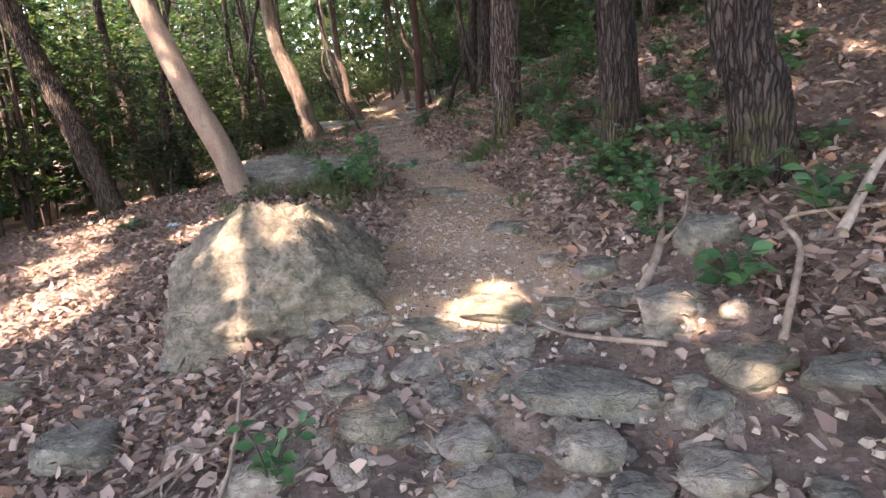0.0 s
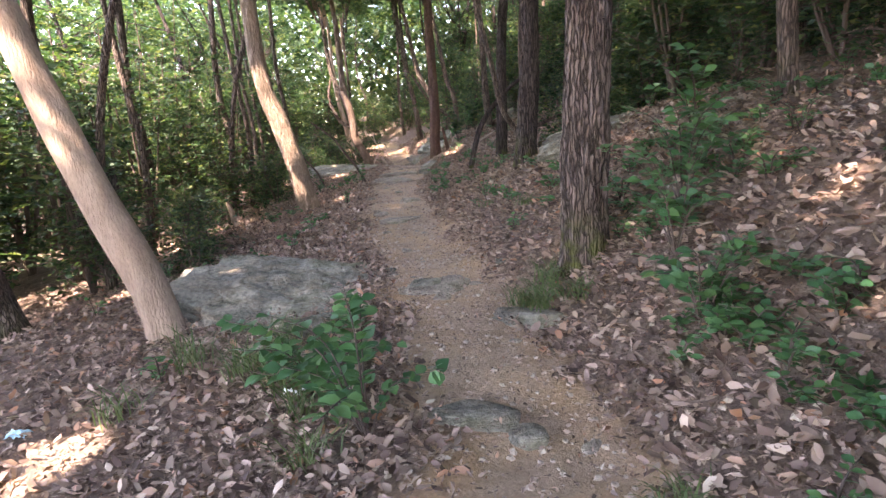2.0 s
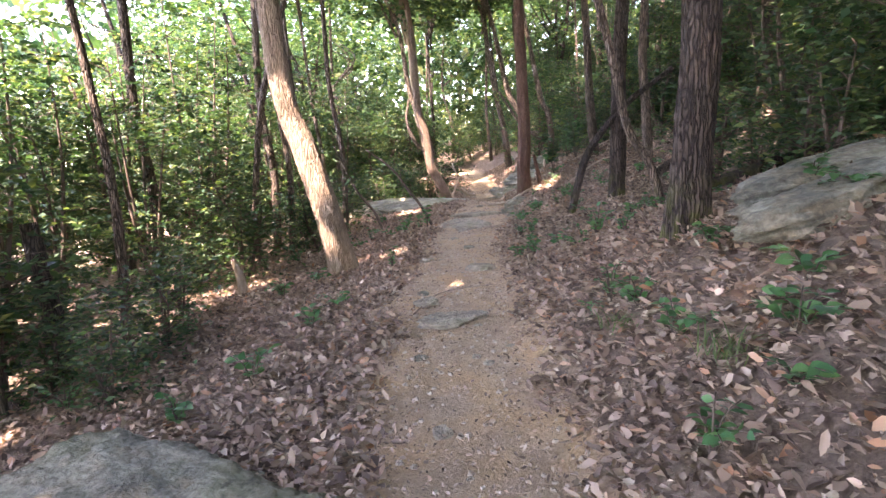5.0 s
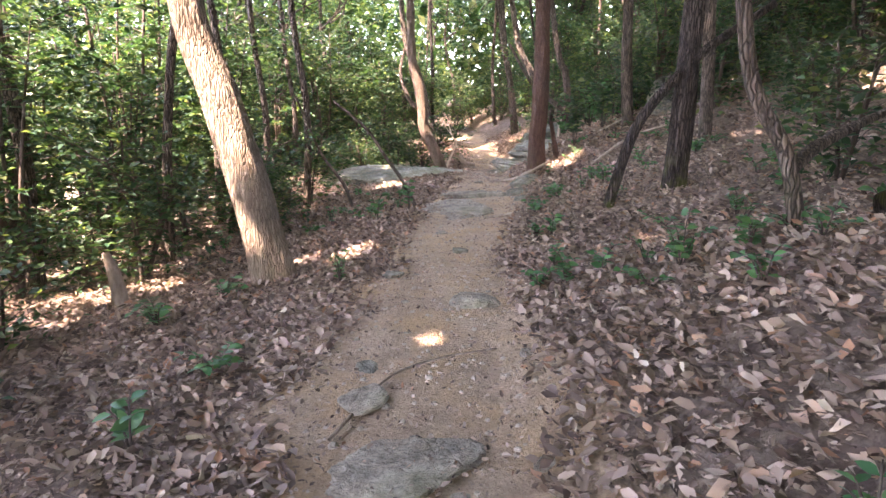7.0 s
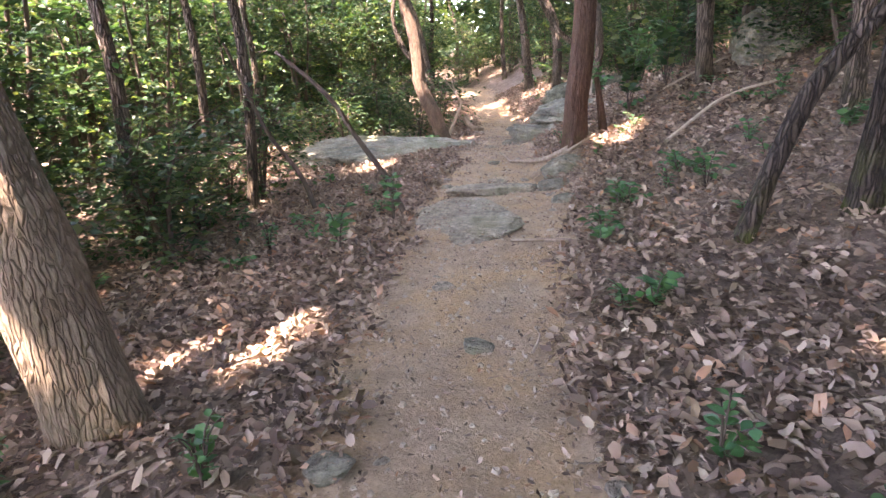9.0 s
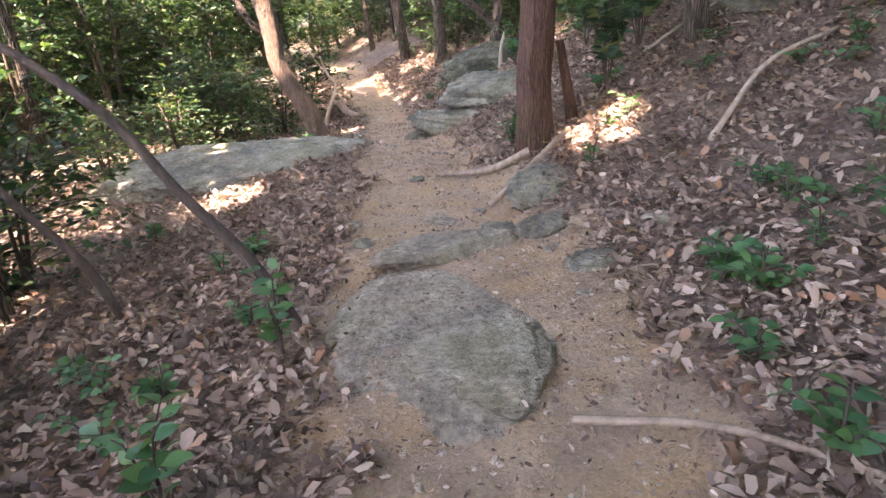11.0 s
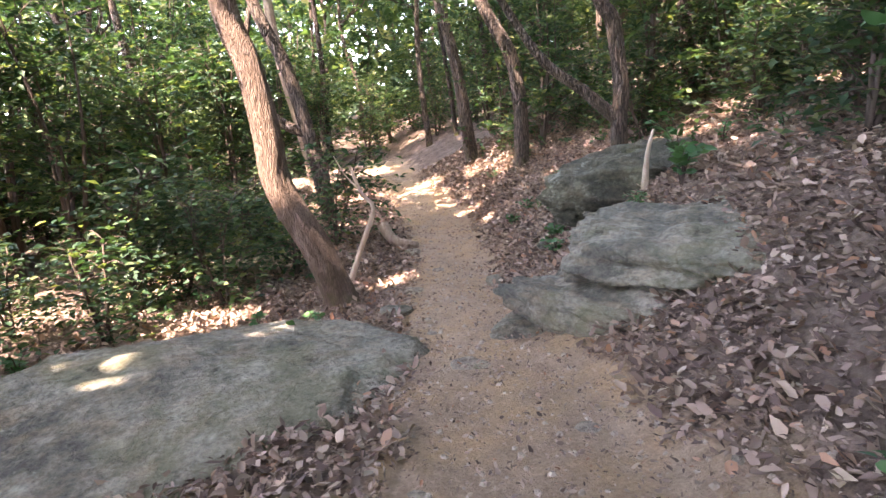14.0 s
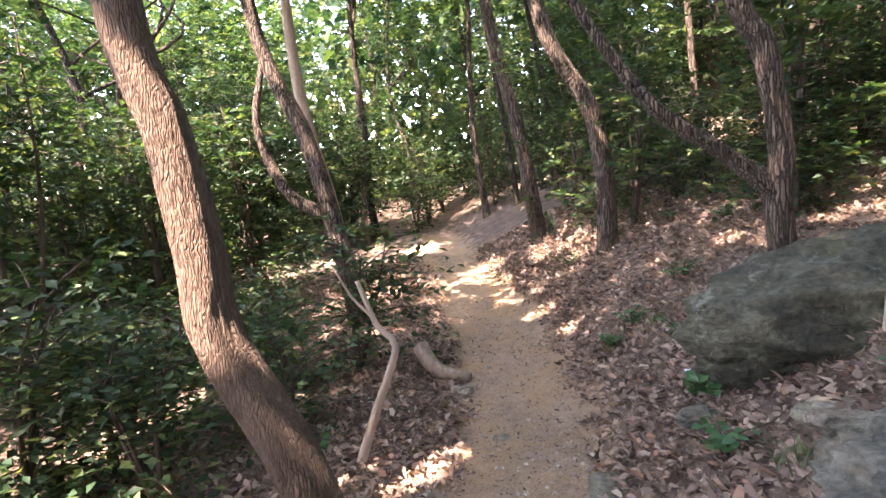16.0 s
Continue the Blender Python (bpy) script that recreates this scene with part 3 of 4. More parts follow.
def background_trees():
    rng = random.Random(9)
    kinds = []
    for i in range(5):
        g = np.random.default_rng(50 + i)
        bend = [(0, 0, -0.2), (g.uniform(-.2, .2), g.uniform(-.2, .2), 2.0), (g.uniform(-.6, .4), g.uniform(-.4, .4), 4.5), (g.uniform(-1, .6), g.uniform(-.6, .6), 8.5)]
        t = mesh("trunk", *joined(tube(bend, 0.1, 0.035, 10, 0.3, 0.08, 0.3), *[tube([bend[2], Vector(bend[2]) + Vector((g.uniform(-1, 1), g.uniform(-1, 1), 1.0)), Vector(bend[2]) + Vector((g.uniform(-2, 2), g.uniform(-2, 2), 2.2))], 0.04, 0.012, 6, 0.3) for _ in range(3)]), BARK if i % 2 else DARK_BARK)
        p, a, s = crown_leaves(g, bend[3], 2.4, 1500, 0.2, 0.9)
        kinds.append((t, leaf_mesh("crown", p, a, ups(g, len(p)), s, s * 0.6, GREEN)))
    made = []
    while len(made) < 110:
        y = rng.uniform(3, 60)
        x = rng.uniform(-22, 20)
        d = x - table(TRAIL, y)[0]
        if y < 27 and -4.5 < d < 4.2 or abs(d) < 1.5 and y < 33 or any((x - a) ** 2 + (y - b) ** 2 < 3 for a, b in made):
            continue
        if y < 30 and d < -4.5 and rng.random() < 0.75:
            continue
        if shades_gap(x, y, 7, 9.5, 2.6):
            continue
        made.append((x, y))
        ob = thing("tree", "slender forest tree with brown bark and a green leafy crown", "tree", "forest trees behind", (x, y, ground_z(x, y)))
        ob.rotation_euler.z = rng.uniform(0, 6.28)
        s = rng.uniform(0.75, 1.35)
        ob.scale = (s, s, rng.uniform(0.8, 1.1))
        t, c = rng.choice(kinds)
        part("trunk", t, ob)
        part("crown", c, ob)


background_trees()


def far_woods():
    g = np.random.default_rng(77)
    k = 70000
    a = g.uniform(-0.2, math.pi + 0.2, k)
    a = np.where(g.random(k) < 0.15, g.uniform(math.pi, 2 * math.pi, k), a)
    r = g.uniform(32, 62, k)
    x, y = np.cos(a) * r - 1, np.sin(a) * r + 8
    z = np.array([height(u, v) for u, v in zip(x, y)]) + g.uniform(0, 1, k) ** 1.2 * 13
    p = np.stack([x, y, z], 1)
    s = g.uniform(0.5, 1.1, k)
    me = leaf_mesh("far_woods", p, g.normal(size=(k, 3)), ups(g, k), s, s * 0.6, GREEN)
    tagged(new("far_woods", me), "dense green foliage of distant woods closing the view", "woods", kind="stuff")


far_woods()


def thicket():
    """The undergrowth beyond the bend: sprays of leaves in loose clumps."""
    g = np.random.default_rng(78)
    k = 680
    x, y = g.uniform(-20, 14, k), g.uniform(33.5, 46, k)
    z = np.array([height(u, v) for u, v in zip(x, y)]) + 0.4 + 9 * g.random(k) ** 1.3
    c = np.stack([x, y, z], 1)
    c = (c[:, None, :] + g.normal(size=(k, 16, 3)) * (0.7, 0.7, 0.45)).reshape(-1, 3)
    p, a = spray_points(g, c, 8, 0.6)
    s = g.uniform(0.1, 0.2, len(p))
    me = leaf_mesh("thicket", p, a, ups(g, len(p)), s, s * 0.6, GREEN)
    tagged(new("thicket", me), "dense green undergrowth beyond the bend of the trail", "thicket", kind="stuff")


thicket()

# ---- rocks ----
def rock_mesh(size, seed, detail=4, cuts=9, rough=0.12, flat_top=None, mat=None, crack=None, faces=()):
    g = np.random.default_rng(seed)
    bm = bmesh.new()
    bmesh.ops.create_icosphere(bm, subdivisions=detail, radius=1)
    planes = []
    for _ in range(cuts):
        d = Vector(g.normal(size=3)).normalized()
        planes.append((d, g.uniform(0.62, 0.88)))
    if flat_top:
        planes.append((Vector((g.uniform(-.08, .08), g.uniform(-.08, .08), 1)).normalized(), flat_top))
    planes += [(Vector(d).normalized(), c) for d, c in faces]
    off = Vector(g.uniform(-50, 50, 3))
    for v in bm.verts:
        p = v.co.copy()
        p *= 1 + 0.25 * noise.noise(p * 0.9 + off)
        for d, c in planes:
            e = p.dot(d) - c
            if e > 0:
                p -= d * e * 0.93
        n = noise.noise(p * 3 + off) * rough + noise.noise(p * 8 + off) * rough * 0.4
        strata = noise.noise(Vector((p.x * 1.2, p.y * 1.2, p.z * 9)) + off) * rough * 0.8
        p += p.normalized() * (n + strata)
        if detail > 4:
            p += p.normalized() * (noise.noise(p * 22 + off) * rough * 0.45 - abs(noise.noise(Vector((p.x * 3.5, p.y * 3.5, p.z * 8)) + off)) * rough * 1.2)
        if crack:
            w = abs(p.z - crack[0] - 0.25 * p.x * crack[1] - 0.09 * noise.noise(p * 3))
            if w < 0.09:
                p -= Vector((p.x, p.y, 0)) * 0.2 * (1 - w / 0.09)
        v.co = Vector((p.x * size[0], p.y * size[1], p.z * size[2]))
    me = bpy.data.meshes.new("rock")
    bm.to_mesh(me)
    bm.free()
    me.materials.append(mat or ROCK)
    if detail > 3:
        me.shade_smooth()
    return me


def rock(name, label, x, y, size, sink, seed, turn=0, tilt=(0, 0), detail=5, group="", lift=None, **kw):
    ob = new(name, rock_mesh(size, seed, detail, **kw))
    ob.location = (x, y, ground_z(x, y) - sink)
    ob.rotation_euler = (radians(tilt[0]), radians(tilt[1]), radians(turn))
    return tagged(ob, label, "rock" if name != "stone" else "stone", group)


rock("boulder", "large pale tan boulder with a rounded top, partly sunlit", -0.98, 3.05, (0.74, 0.78, 0.74), 0.06, 11, 8, (4, 2), cuts=4, rough=0.07, mat=PALE_ROCK, detail=6, faces=(((-0.7, -0.2, 0.7), 0.72), ((0.05, -1, 0.25), 0.7), ((0.72, -0.1, 0.7), 0.7), ((-1, -0.3, 0.05), 0.8), ((0.1, -0.35, 1), 0.76)))
rock("boulder", "broad flat grey boulder with lichen and black stains", -1.55, 7.3, (1.12, 1.0, 0.42), 0.16, 12, -12, (9, 4), cuts=5, rough=0.1, flat_top=0.62, detail=6)
rock("stone", "dark grey stone ledge across the bank", 0.33, 6.08, (0.42, 0.16, 0.13), 0.02, 13, -38, (0, -6), cuts=6, rough=0.1, flat_top=0.6)
rock("stone", "long narrow grey stone shard lying in leaves", -1.3, 6.2, (0.34, 0.09, 0.1), 0.0, 14, 50, (0, -8), cuts=6, rough=0.1)
rock("boulder", "broad pale grey flat outcrop with sunlit patches", -3.75, 19.75, (1.55, 1.1, 0.4), 0.05, 15, 32, (10, -4), cuts=5, rough=0.06, flat_top=0.6, detail=6)
rock("boulder", "large layered grey boulder with a deep crack", -0.4, 20.9, (1.2, 0.92, 0.44), 0.24, 16, -48, (6, 0), cuts=7, rough=0.09, flat_top=0.7, crack=(0.1, 0.5), detail=6)
rock("boulder", "dark mossy boulder behind the layered one", -0.1, 23.05, (1.2, 0.6, 0.55), 0.26, 17, 14, cuts=9, rough=0.1, mat=MOSSY)
rock("stone", "flat grey slab by the layered boulder", -1.45, 20.95, (0.4, 0.22, 0.14), 0.03, 18, 30, cuts=6, rough=0.1, flat_top=0.5)
rock("boulder", "grey slab outcrop on the leafy bank", 1.25, 9.0, (0.62, 0.3, 0.16), 0.0, 19, 22, (0, -14), cuts=6, rough=0.1, flat_top=0.6)
rock("boulder", "flat grey slab half buried in leaves", 1.5, 9.6, (0.7, 0.4, 0.2), 0.0, 20, 15, (0, -12), cuts=6, rough=0.1, flat_top=0.6)
rock("boulder", "dark rounded boulder under low leaves", 1.7, 19.0, (0.7, 0.55, 0.5), 0.0, 21, 40, cuts=7, rough=0.08)
rock("stone", "smooth tan slab set in the trail", -1.66, 15.72, (0.5, 0.78, 0.09), 0.012, 22, 10, cuts=4, rough=0.05, flat_top=0.5, mat=STONE)
rock("stone", "pale stone step across the trail", -1.55, 16.62, (0.48, 0.2, 0.09), 0.0, 23, 25, cuts=6, rough=0.08, flat_top=0.5, mat=STONE)
rock("boulder", "bluish grey rock beside the roots", -0.8, 17.42, (0.3, 0.26, 0.2), 0.02, 24, 0, cuts=8, rough=0.09)
rock("stone", "weathered grey stone with dry grass", -0.92, 16.8, (0.2, 0.15, 0.1), 0.02, 25, 30, cuts=7, rough=0.1)
rock("stone", "grey stone half sunk at the trail edge", -0.82, 16.2, (0.16, 0.12, 0.08), 0.02, 26, 0, cuts=7, rough=0.1, detail=4)
rock("boulder", "long low outcrop behind the bend", -4.6, 24.3, (0.9, 0.4, 0.28), 0.05, 27, 0, cuts=6, rough=0.08, mat=PALE_ROCK)
# flat stones paving the start of the trail: x, y, length, breadth, thickness, turn, colour
for i, (x, y, a, b, c, r, m) in enumerate([(0.16, 2.52, 0.2, 0.17, 0.06, 10, 1), (-0.18, 2.4, 0.17, 0.12, 0.06, -15, 1), (-0.32, 1.82, 0.14, 0.14, 0.08, 5, 1), (0.05, 2.13, 0.08, 0.1, 0.05, 0, 0),
        (0.0, 1.66, 0.1, 0.12, 0.06, 20, 0), (0.37, 1.58, 0.12, 0.1, 0.09, 0, 0), (0.46, 1.82, 0.32, 0.13, 0.1, -14, 2), (0.95, 1.72, 0.15, 0.12, 0.08, 10, 1), (1.15, 1.5, 0.17, 0.08, 0.09, -5, 2),
        (0.76, 1.63, 0.09, 0.07, 0.07, 40, 2), (0.22, 2.2, 0.1, 0.08, 0.05, 30, 0), (0.36, 3.72, 0.15, 0.16, 0.06, 0, 2), (0.86, 2.2, 0.16, 0.14, 0.12, 15, 0), (1.16, 2.55, 0.14, 0.13, 0.16, 0, 2),
        (-0.2, 4.98, 0.26, 0.12, 0.07, -10, 2), (0.06, 4.8, 0.09, 0.08, 0.08, 10, 2), (-0.66, 1.65, 0.14, 0.1, 0.08, 20, 0), (-1.5, 1.95, 0.2, 0.16, 0.1, 0, 2), (0.0, 1.45, 0.12, 0.1, 0.05, 0, 0),
        (0.46, 1.38, 0.1, 0.08, 0.06, 0, 2), (-2.25, 2.5, 0.14, 0.12, 0.1, 0, 1), (-0.05, 1.25, 0.12, 0.09, 0.05, 40, 0), (-0.35, 1.35, 0.1, 0.09, 0.06, 0, 0), (0.7, 1.35, 0.13, 0.1, 0.07, 0, 0), (0.6, 2.3, 0.1, 0.08, 0.05, 0, 0),
        (0.45, 2.5, 0.09, 0.07, 0.04, 0, 1), (-0.5, 2.15, 0.1, 0.08, 0.07, 0, 0), (-0.48, 2.0, 0.07, 0.06, 0.05, 0, 1), (0.55, 3.0, 0.1, 0.07, 0.05, 0, 0), (0.7, 2.7, 0.1, 0.1, 0.07, 0, 2), (-0.18, 2.1, 0.13, 0.09, 0.05, 60, 0)]):
    rock("stone", ("flat grey trail stone", "pale sunlit flat trail stone", "greenish grey layered stone")[m] + " set in the earth", x, y, (a * 1.1, b * 1.1, c), -c * 0.1, 100 + i, r, detail=3, group="trail stones", cuts=10, rough=0.07, flat_top=0.5, mat=(STONE, PALE_ROCK, ROCK)[m])
for i, (x, y, a) in enumerate([(-0.95, 11.85, 0.16), (-1.68, 12.45, 0.1), (-1.26, 10.4, 0.12), (-1.35, 10.75, 0.07), (-0.58, 24.0, 0.2), (-1.1, 22.7, 0.14), (-0.75, 22.1, 0.18), (-1.65, 22.5, 0.16), (-2.6, 24.2, 0.12), (-2.5, 21.5, 0.13), (-1.95, 20.3, 0.1),
        (-0.5, 7.0, 0.14), (-0.35, 6.7, 0.08), (0.15, 7.3, 0.06), (-1.55, 17.15, 0.1), (-1.2, 16.95, 0.12), (-2.15, 17.3, 0.06), (-2.05, 16.9, 0.08), (-0.4, 16.4, 0.1), (-1.3, 13.4, 0.08), (-1.6, 14.1, 0.07), (-1.05, 9.2, 0.05), (-0.75, 8.3, 0.06), (-2.9, 21.2, 0.12), (-2.45, 22.3, 0.1), (-1.7, 18.3, 0.08)]):
    rock("stone", "small grey stone lying on the trail", x, y, (a * 1.15, a * 0.9, a * 0.45), -a * 0.06, 150 + i, 37 * i, detail=3, group="loose stones", cuts=9, rough=0.08, flat_top=0.6, mat=(STONE, ROCK)[i % 2])
for i in range(165):
    g = random.Random(4000 + i)
    y = 0.9 + 1.7 * g.random()
    x = g.gauss(0.2, 0.6)
    a = g.uniform(0.03, 0.1)
    rock("stone", "small angular grey stone on the rocky trail", x, y, (a, a * g.uniform(0.6, 0.9), a * g.uniform(0.35, 0.6)), a * 0.1, 4200 + i % 12, g.uniform(0, 360), detail=2, group="loose stones", cuts=8, rough=0.08, mat=(STONE, ROCK, STONE)[i % 3])
for i in range(62):
    g = random.Random(5000 + i)
    y = g.uniform(4.5, 25)
    x = table(TRAIL, y)[0] + g.gauss(0, 0.6)
    a = 0.025 + 0.06 * g.random() ** 1.5
    rock("stone", "small tan stone bedded in the trodden earth", x, y, (a, a * g.uniform(0.6, 0.9), a * g.uniform(0.3, 0.5)), a * 0.1, 5200 + i % 12, g.uniform(0, 360), detail=2, group="loose stones", cuts=8, rough=0.08, mat=STONE)
rock("stone", "broad tan slab worn flat in the trail", -0.98, 10.0, (0.3, 0.2, 0.07), 0.01, 41, 20, cuts=6, rough=0.08, flat_top=0.5, mat=STONE)
rock("stone", "pale flat stone beside the grey boulder", -0.38, 7.0, (0.3, 0.26, 0.07), 0.02, 42, 40, cuts=6, rough=0.08, flat_top=0.5, mat=STONE)
rock("boulder", "low grey ledge of rock under the layered boulder", -1.12, 20.62, (0.8, 0.3, 0.22), 0.02, 31, -50, (0, 2), cuts=6, rough=0.14, flat_top=0.5)


# ---- leaf litter ----
def fallen_leaves(g, p, along, up, length):
    """Dry curled leaves with uneven halves: six corners and two faces each."""
    k = len(p)
    along = along / np.linalg.norm(along, axis=1, keepdims=True)
    side = np.cross(along, up)
    side /= np.linalg.norm(side, axis=1, keepdims=True) + 1e-9
    nrm = np.cross(side, along)
    L = length[:, None]
    curl = g.uniform(-0.1, 0.45, (k, 1))

    def corner(t, wide, lift):
        return p + along * L * t + side * L * wide + nrm * L * lift

    def rim():
        return g.uniform(0.08, 0.3, (k, 1)), g.uniform(-0.05, 0.26, (k, 1))
    (w1, h1), (w2, h2), (w3, h3), (w4, h4) = rim(), rim(), rim(), rim()
    v = np.stack([corner(0, 0, 0), corner(0.3, w1, h1), corner(0.72, w2, h2 + curl * 0.5), corner(1, 0, curl), corner(0.68, -w3, h3 + curl * 0.5), corner(0.28, -w4, h4)], 1).reshape(-1, 3)
    i = np.arange(k)[:, None] * 6
    f = np.concatenate([i + [0, 3, 2, 1], i + [0, 5, 4, 3]], 1).ravel().astype(np.int32)
    me = bpy.data.meshes.new("leaf_litter")
    me.vertices.add(len(v))
    me.vertices.foreach_set("co", v.ravel())
    me.loops.add(len(f))
    me.loops.foreach_set("vertex_index", f)
    me.polygons.add(k * 2)
    me.polygons.foreach_set("loop_start", np.arange(0, len(f), 4, dtype=np.int32))
    me.update(calc_edges=True)
    me.materials.append(LITTER)
    return me


def litter():
    g = np.random.default_rng(3)
    pts = []
    while len(pts) < 320000:
        y = g.uniform(0.2, 30)
        d = g.normal() * 2.05
        x = table(TRAIL, y)[0] + d
        w = worn(x, y)
        if y < 2.7 and abs(x - 0.15) < 0.95 and g.random() < 0.78:
            continue
        if g.random() < w * (0.55 if y > 18 else 0.66 if y > 2.6 else 0.5) or g.random() < 0.25 * (n3(x * 1.1, y * 1.1, 5) > 0.15):
            continue
        pts.append((x, y, ground_z(x, y) + 0.006 + g.random() * 0.03))
    p = np.array(pts)
    k = len(p)
    a = g.normal(size=(k, 3))
    a[:, 2] *= 0.3
    u = g.normal(size=(k, 3)) * 0.5
    u[:, 2] += 1
    s = (0.014 + 0.074 * g.random(k) ** 1.8) * np.where(np.array([worn(q[0], q[1]) for q in pts]) > 0.55, 0.42, 1)
    me = fallen_leaves(g, p, a, u, s)
    tagged(new("leaf_litter", me), "dry brown and pinkish fallen leaves covering the forest floor", "leaf litter", kind="stuff")


litter()


def gravel():
    g = np.random.default_rng(8)
    verts, faces = [], []
    for i in range(4200):
        y = 0.8 + 4 * g.random() ** 1.5 if i < 1100 else g.uniform(1, 26)
        x = table(TRAIL, y)[0] + g.normal() * (0.55 if i < 1100 else 0.75)
        s = g.uniform(0.006, 0.022)
        z = ground_z(x, y)
        o = len(verts)
        a = g.uniform(0, 6.28)
        for k in range(5):
            r = s * g.uniform(0.7, 1.3)
            verts.append((x + math.cos(a + k * 1.256) * r, y + math.sin(a + k * 1.256) * r, z - 0.004))
        for k in range(5):
            r = s * g.uniform(0.4, 0.8)
            verts.append((x + math.cos(a + k * 1.256) * r, y + math.sin(a + k * 1.256) * r, z + s * g.uniform(0.35, 0.7)))
        faces += [(o + k, o + (k + 1) % 5, o + 5 + (k + 1) % 5, o + 5 + k) for k in range(5)] + [tuple(o + 5 + k for k in range(5))]
    tagged(new("gravel", mesh("gravel", verts, faces, GRAVEL, False)), "small loose grey and tan stones on the trail", "gravel", kind="stuff")


gravel()

def stick(name, label, pts, r0, r1, mat, category="branch", lift=0.0, twigs=()):
    """A fallen branch: pts give x, y and the height over the ground."""
    q = [Vector((x, y, ground_z(x, y) + h)) for x, y, h in pts]
    o = q[0].copy()
    ob = thing(name, label, category, "fallen branches" if name == "fallen_branch" else "", o)
    part("stem", mesh("stem", *tube([p - o for p in q], r0, r1, 12, 0.06, 0.15), mat), ob)
    for t in twigs:
        w = [Vector((x, y, ground_z(x, y) + h)) - o for x, y, h in t]
        part("twig", mesh("twig", *tube(w, r1 * 0.8, r1 * 0.35, 8, 0.06, 0.15), mat), ob)
    return ob


BRANCH = "grey-brown fallen branch lying on dead leaves"
stick("fallen_branch", BRANCH, [(0.72, 2.25, 0.04), (0.95, 2.6, 0.06), (1.1, 3.0, 0.05)], 0.025, 0.012, DEAD, twigs=[[(0.95, 2.6, 0.06), (1.08, 2.65, 0.1), (1.2, 2.9, 0.12)]])
stick("fallen_branch", BRANCH, [(0.75, 1.95, 0.03), (0.45, 2.2, 0.03), (0.3, 2.38, 0.02)], 0.012, 0.006, DEAD)
stick("fallen_branch", "pale thin branch on the leafy bank", [(1.45, 2.1, 0.05), (1.9, 2.5, 0.08), (2.5, 2.8, 0.06)], 0.02, 0.01, BLEACHED)
stick("fallen_branch", "thin bent branch on the leafy bank", [(1.05, 1.75, 0.04), (1.3, 2.1, 0.07), (1.4, 2.35, 0.05), (1.75, 2.0, 0.06)], 0.014, 0.007, DEAD)
stick("fallen_branch", "thin branch across the leaves by the trail", [(0.6, 3.35, 0.03), (0.85, 3.6, 0.04), (1.15, 3.75, 0.04)], 0.014, 0.007, DARK_TWIG)
stick("fallen_branch", "thin twig standing in the leaves", [(-0.85, 1.35, 0.02), (-0.8, 1.6, 0.06), (-0.82, 1.9, 0.2)], 0.01, 0.005, DEAD)
stick("fallen_branch", "forked grey twig on dead leaves", [(-1.25, 1.5, 0.03), (-0.95, 1.75, 0.05), (-0.75, 2.0, 0.04)], 0.011, 0.005, DEAD, twigs=[[(-0.95, 1.75, 0.05), (-1.0, 1.6, 0.05), (-0.95, 1.4, 0.03)]])
stick("root", "bent bare root running from the reddish tree", [(-0.78, 18.0, 0.05), (-1.1, 18.15, 0.04), (-1.5, 18.35, 0.03)], 0.038, 0.02, DEAD, "root", twigs=[[(-1.5, 18.35, 0.03), (-1.62, 18.6, 0.06), (-1.68, 18.85, 0.05)]])
stick("fallen_branch", "bare grey branch lying across rock and leaves", [(-1.2, 17.45, 0.03), (-0.85, 17.6, 0.14), (-0.5, 17.9, 0.1)], 0.028, 0.02, DEAD)
stick("fallen_branch", "long thin branch in the leaf litter", [(-1.25, 15.05, 0.02), (-0.85, 14.85, 0.03), (-0.5, 14.4, 0.03)], 0.016, 0.01, DEAD)
stick("fallen_branch", "thin twig across the trail", [(-1.3, 10.1, 0.01), (-1.2, 10.6, 0.02), (-1.0, 10.9, 0.02), (-0.75, 11.1, 0.02)], 0.008, 0.004, DEAD)
stick("fallen_branch", "pale branch on the far bank", [(0.1, 16.9, 0.05), (0.7, 17.4, 0.1), (1.3, 17.6, 0.08)], 0.02, 0.012, BLEACHED)
stick("fallen_branch", "long pale stick on the leafy bank", [(0.3, 18.6, 0.05), (1.0, 18.9, 0.1), (2.0, 19.2, 0.1)], 0.014, 0.008, BLEACHED)
stick("fallen_log", "dark fallen log on the hillside", [(1.1, 11.3, 0.08), (2.2, 12.0, 0.1), (3.6, 12.6, 0.1)], 0.08, 0.05, DARK_BARK, "log")
stick("broken_trunk", "broken dark dead trunk standing among shrubs", [(-4.75, 10.2, -0.1), (-4.75, 10.2, 0.6), (-4.85, 10.2, 1.5)], 0.11, 0.07, DARK_BARK, "dead tree")
stick("stump", "small pale splintered stump", [(-4.1, 12.4, -0.05), (-4.13, 12.4, 0.25), (-4.2, 12.4, 0.5)], 0.07, 0.03, DEAD, "stump")
stick("stump", "pale broken stake of wood beside the boulders", [(-0.32, 22.45, 0.0), (-0.3, 22.45, 0.3), (-0.24, 22.47, 0.48)], 0.035, 0.014, BLEACHED, "stump")
stick("dead_sapling", "thin dark leaning sapling", [(-2.3, 15.95, 0.0), (-2.5, 16.0, 0.4), (-2.72, 16.0, 0.75), (-3.0, 16.05, 1.15), (-3.5, 16.1, 1.6)], 0.028, 0.018, DARK_TWIG, "sapling")
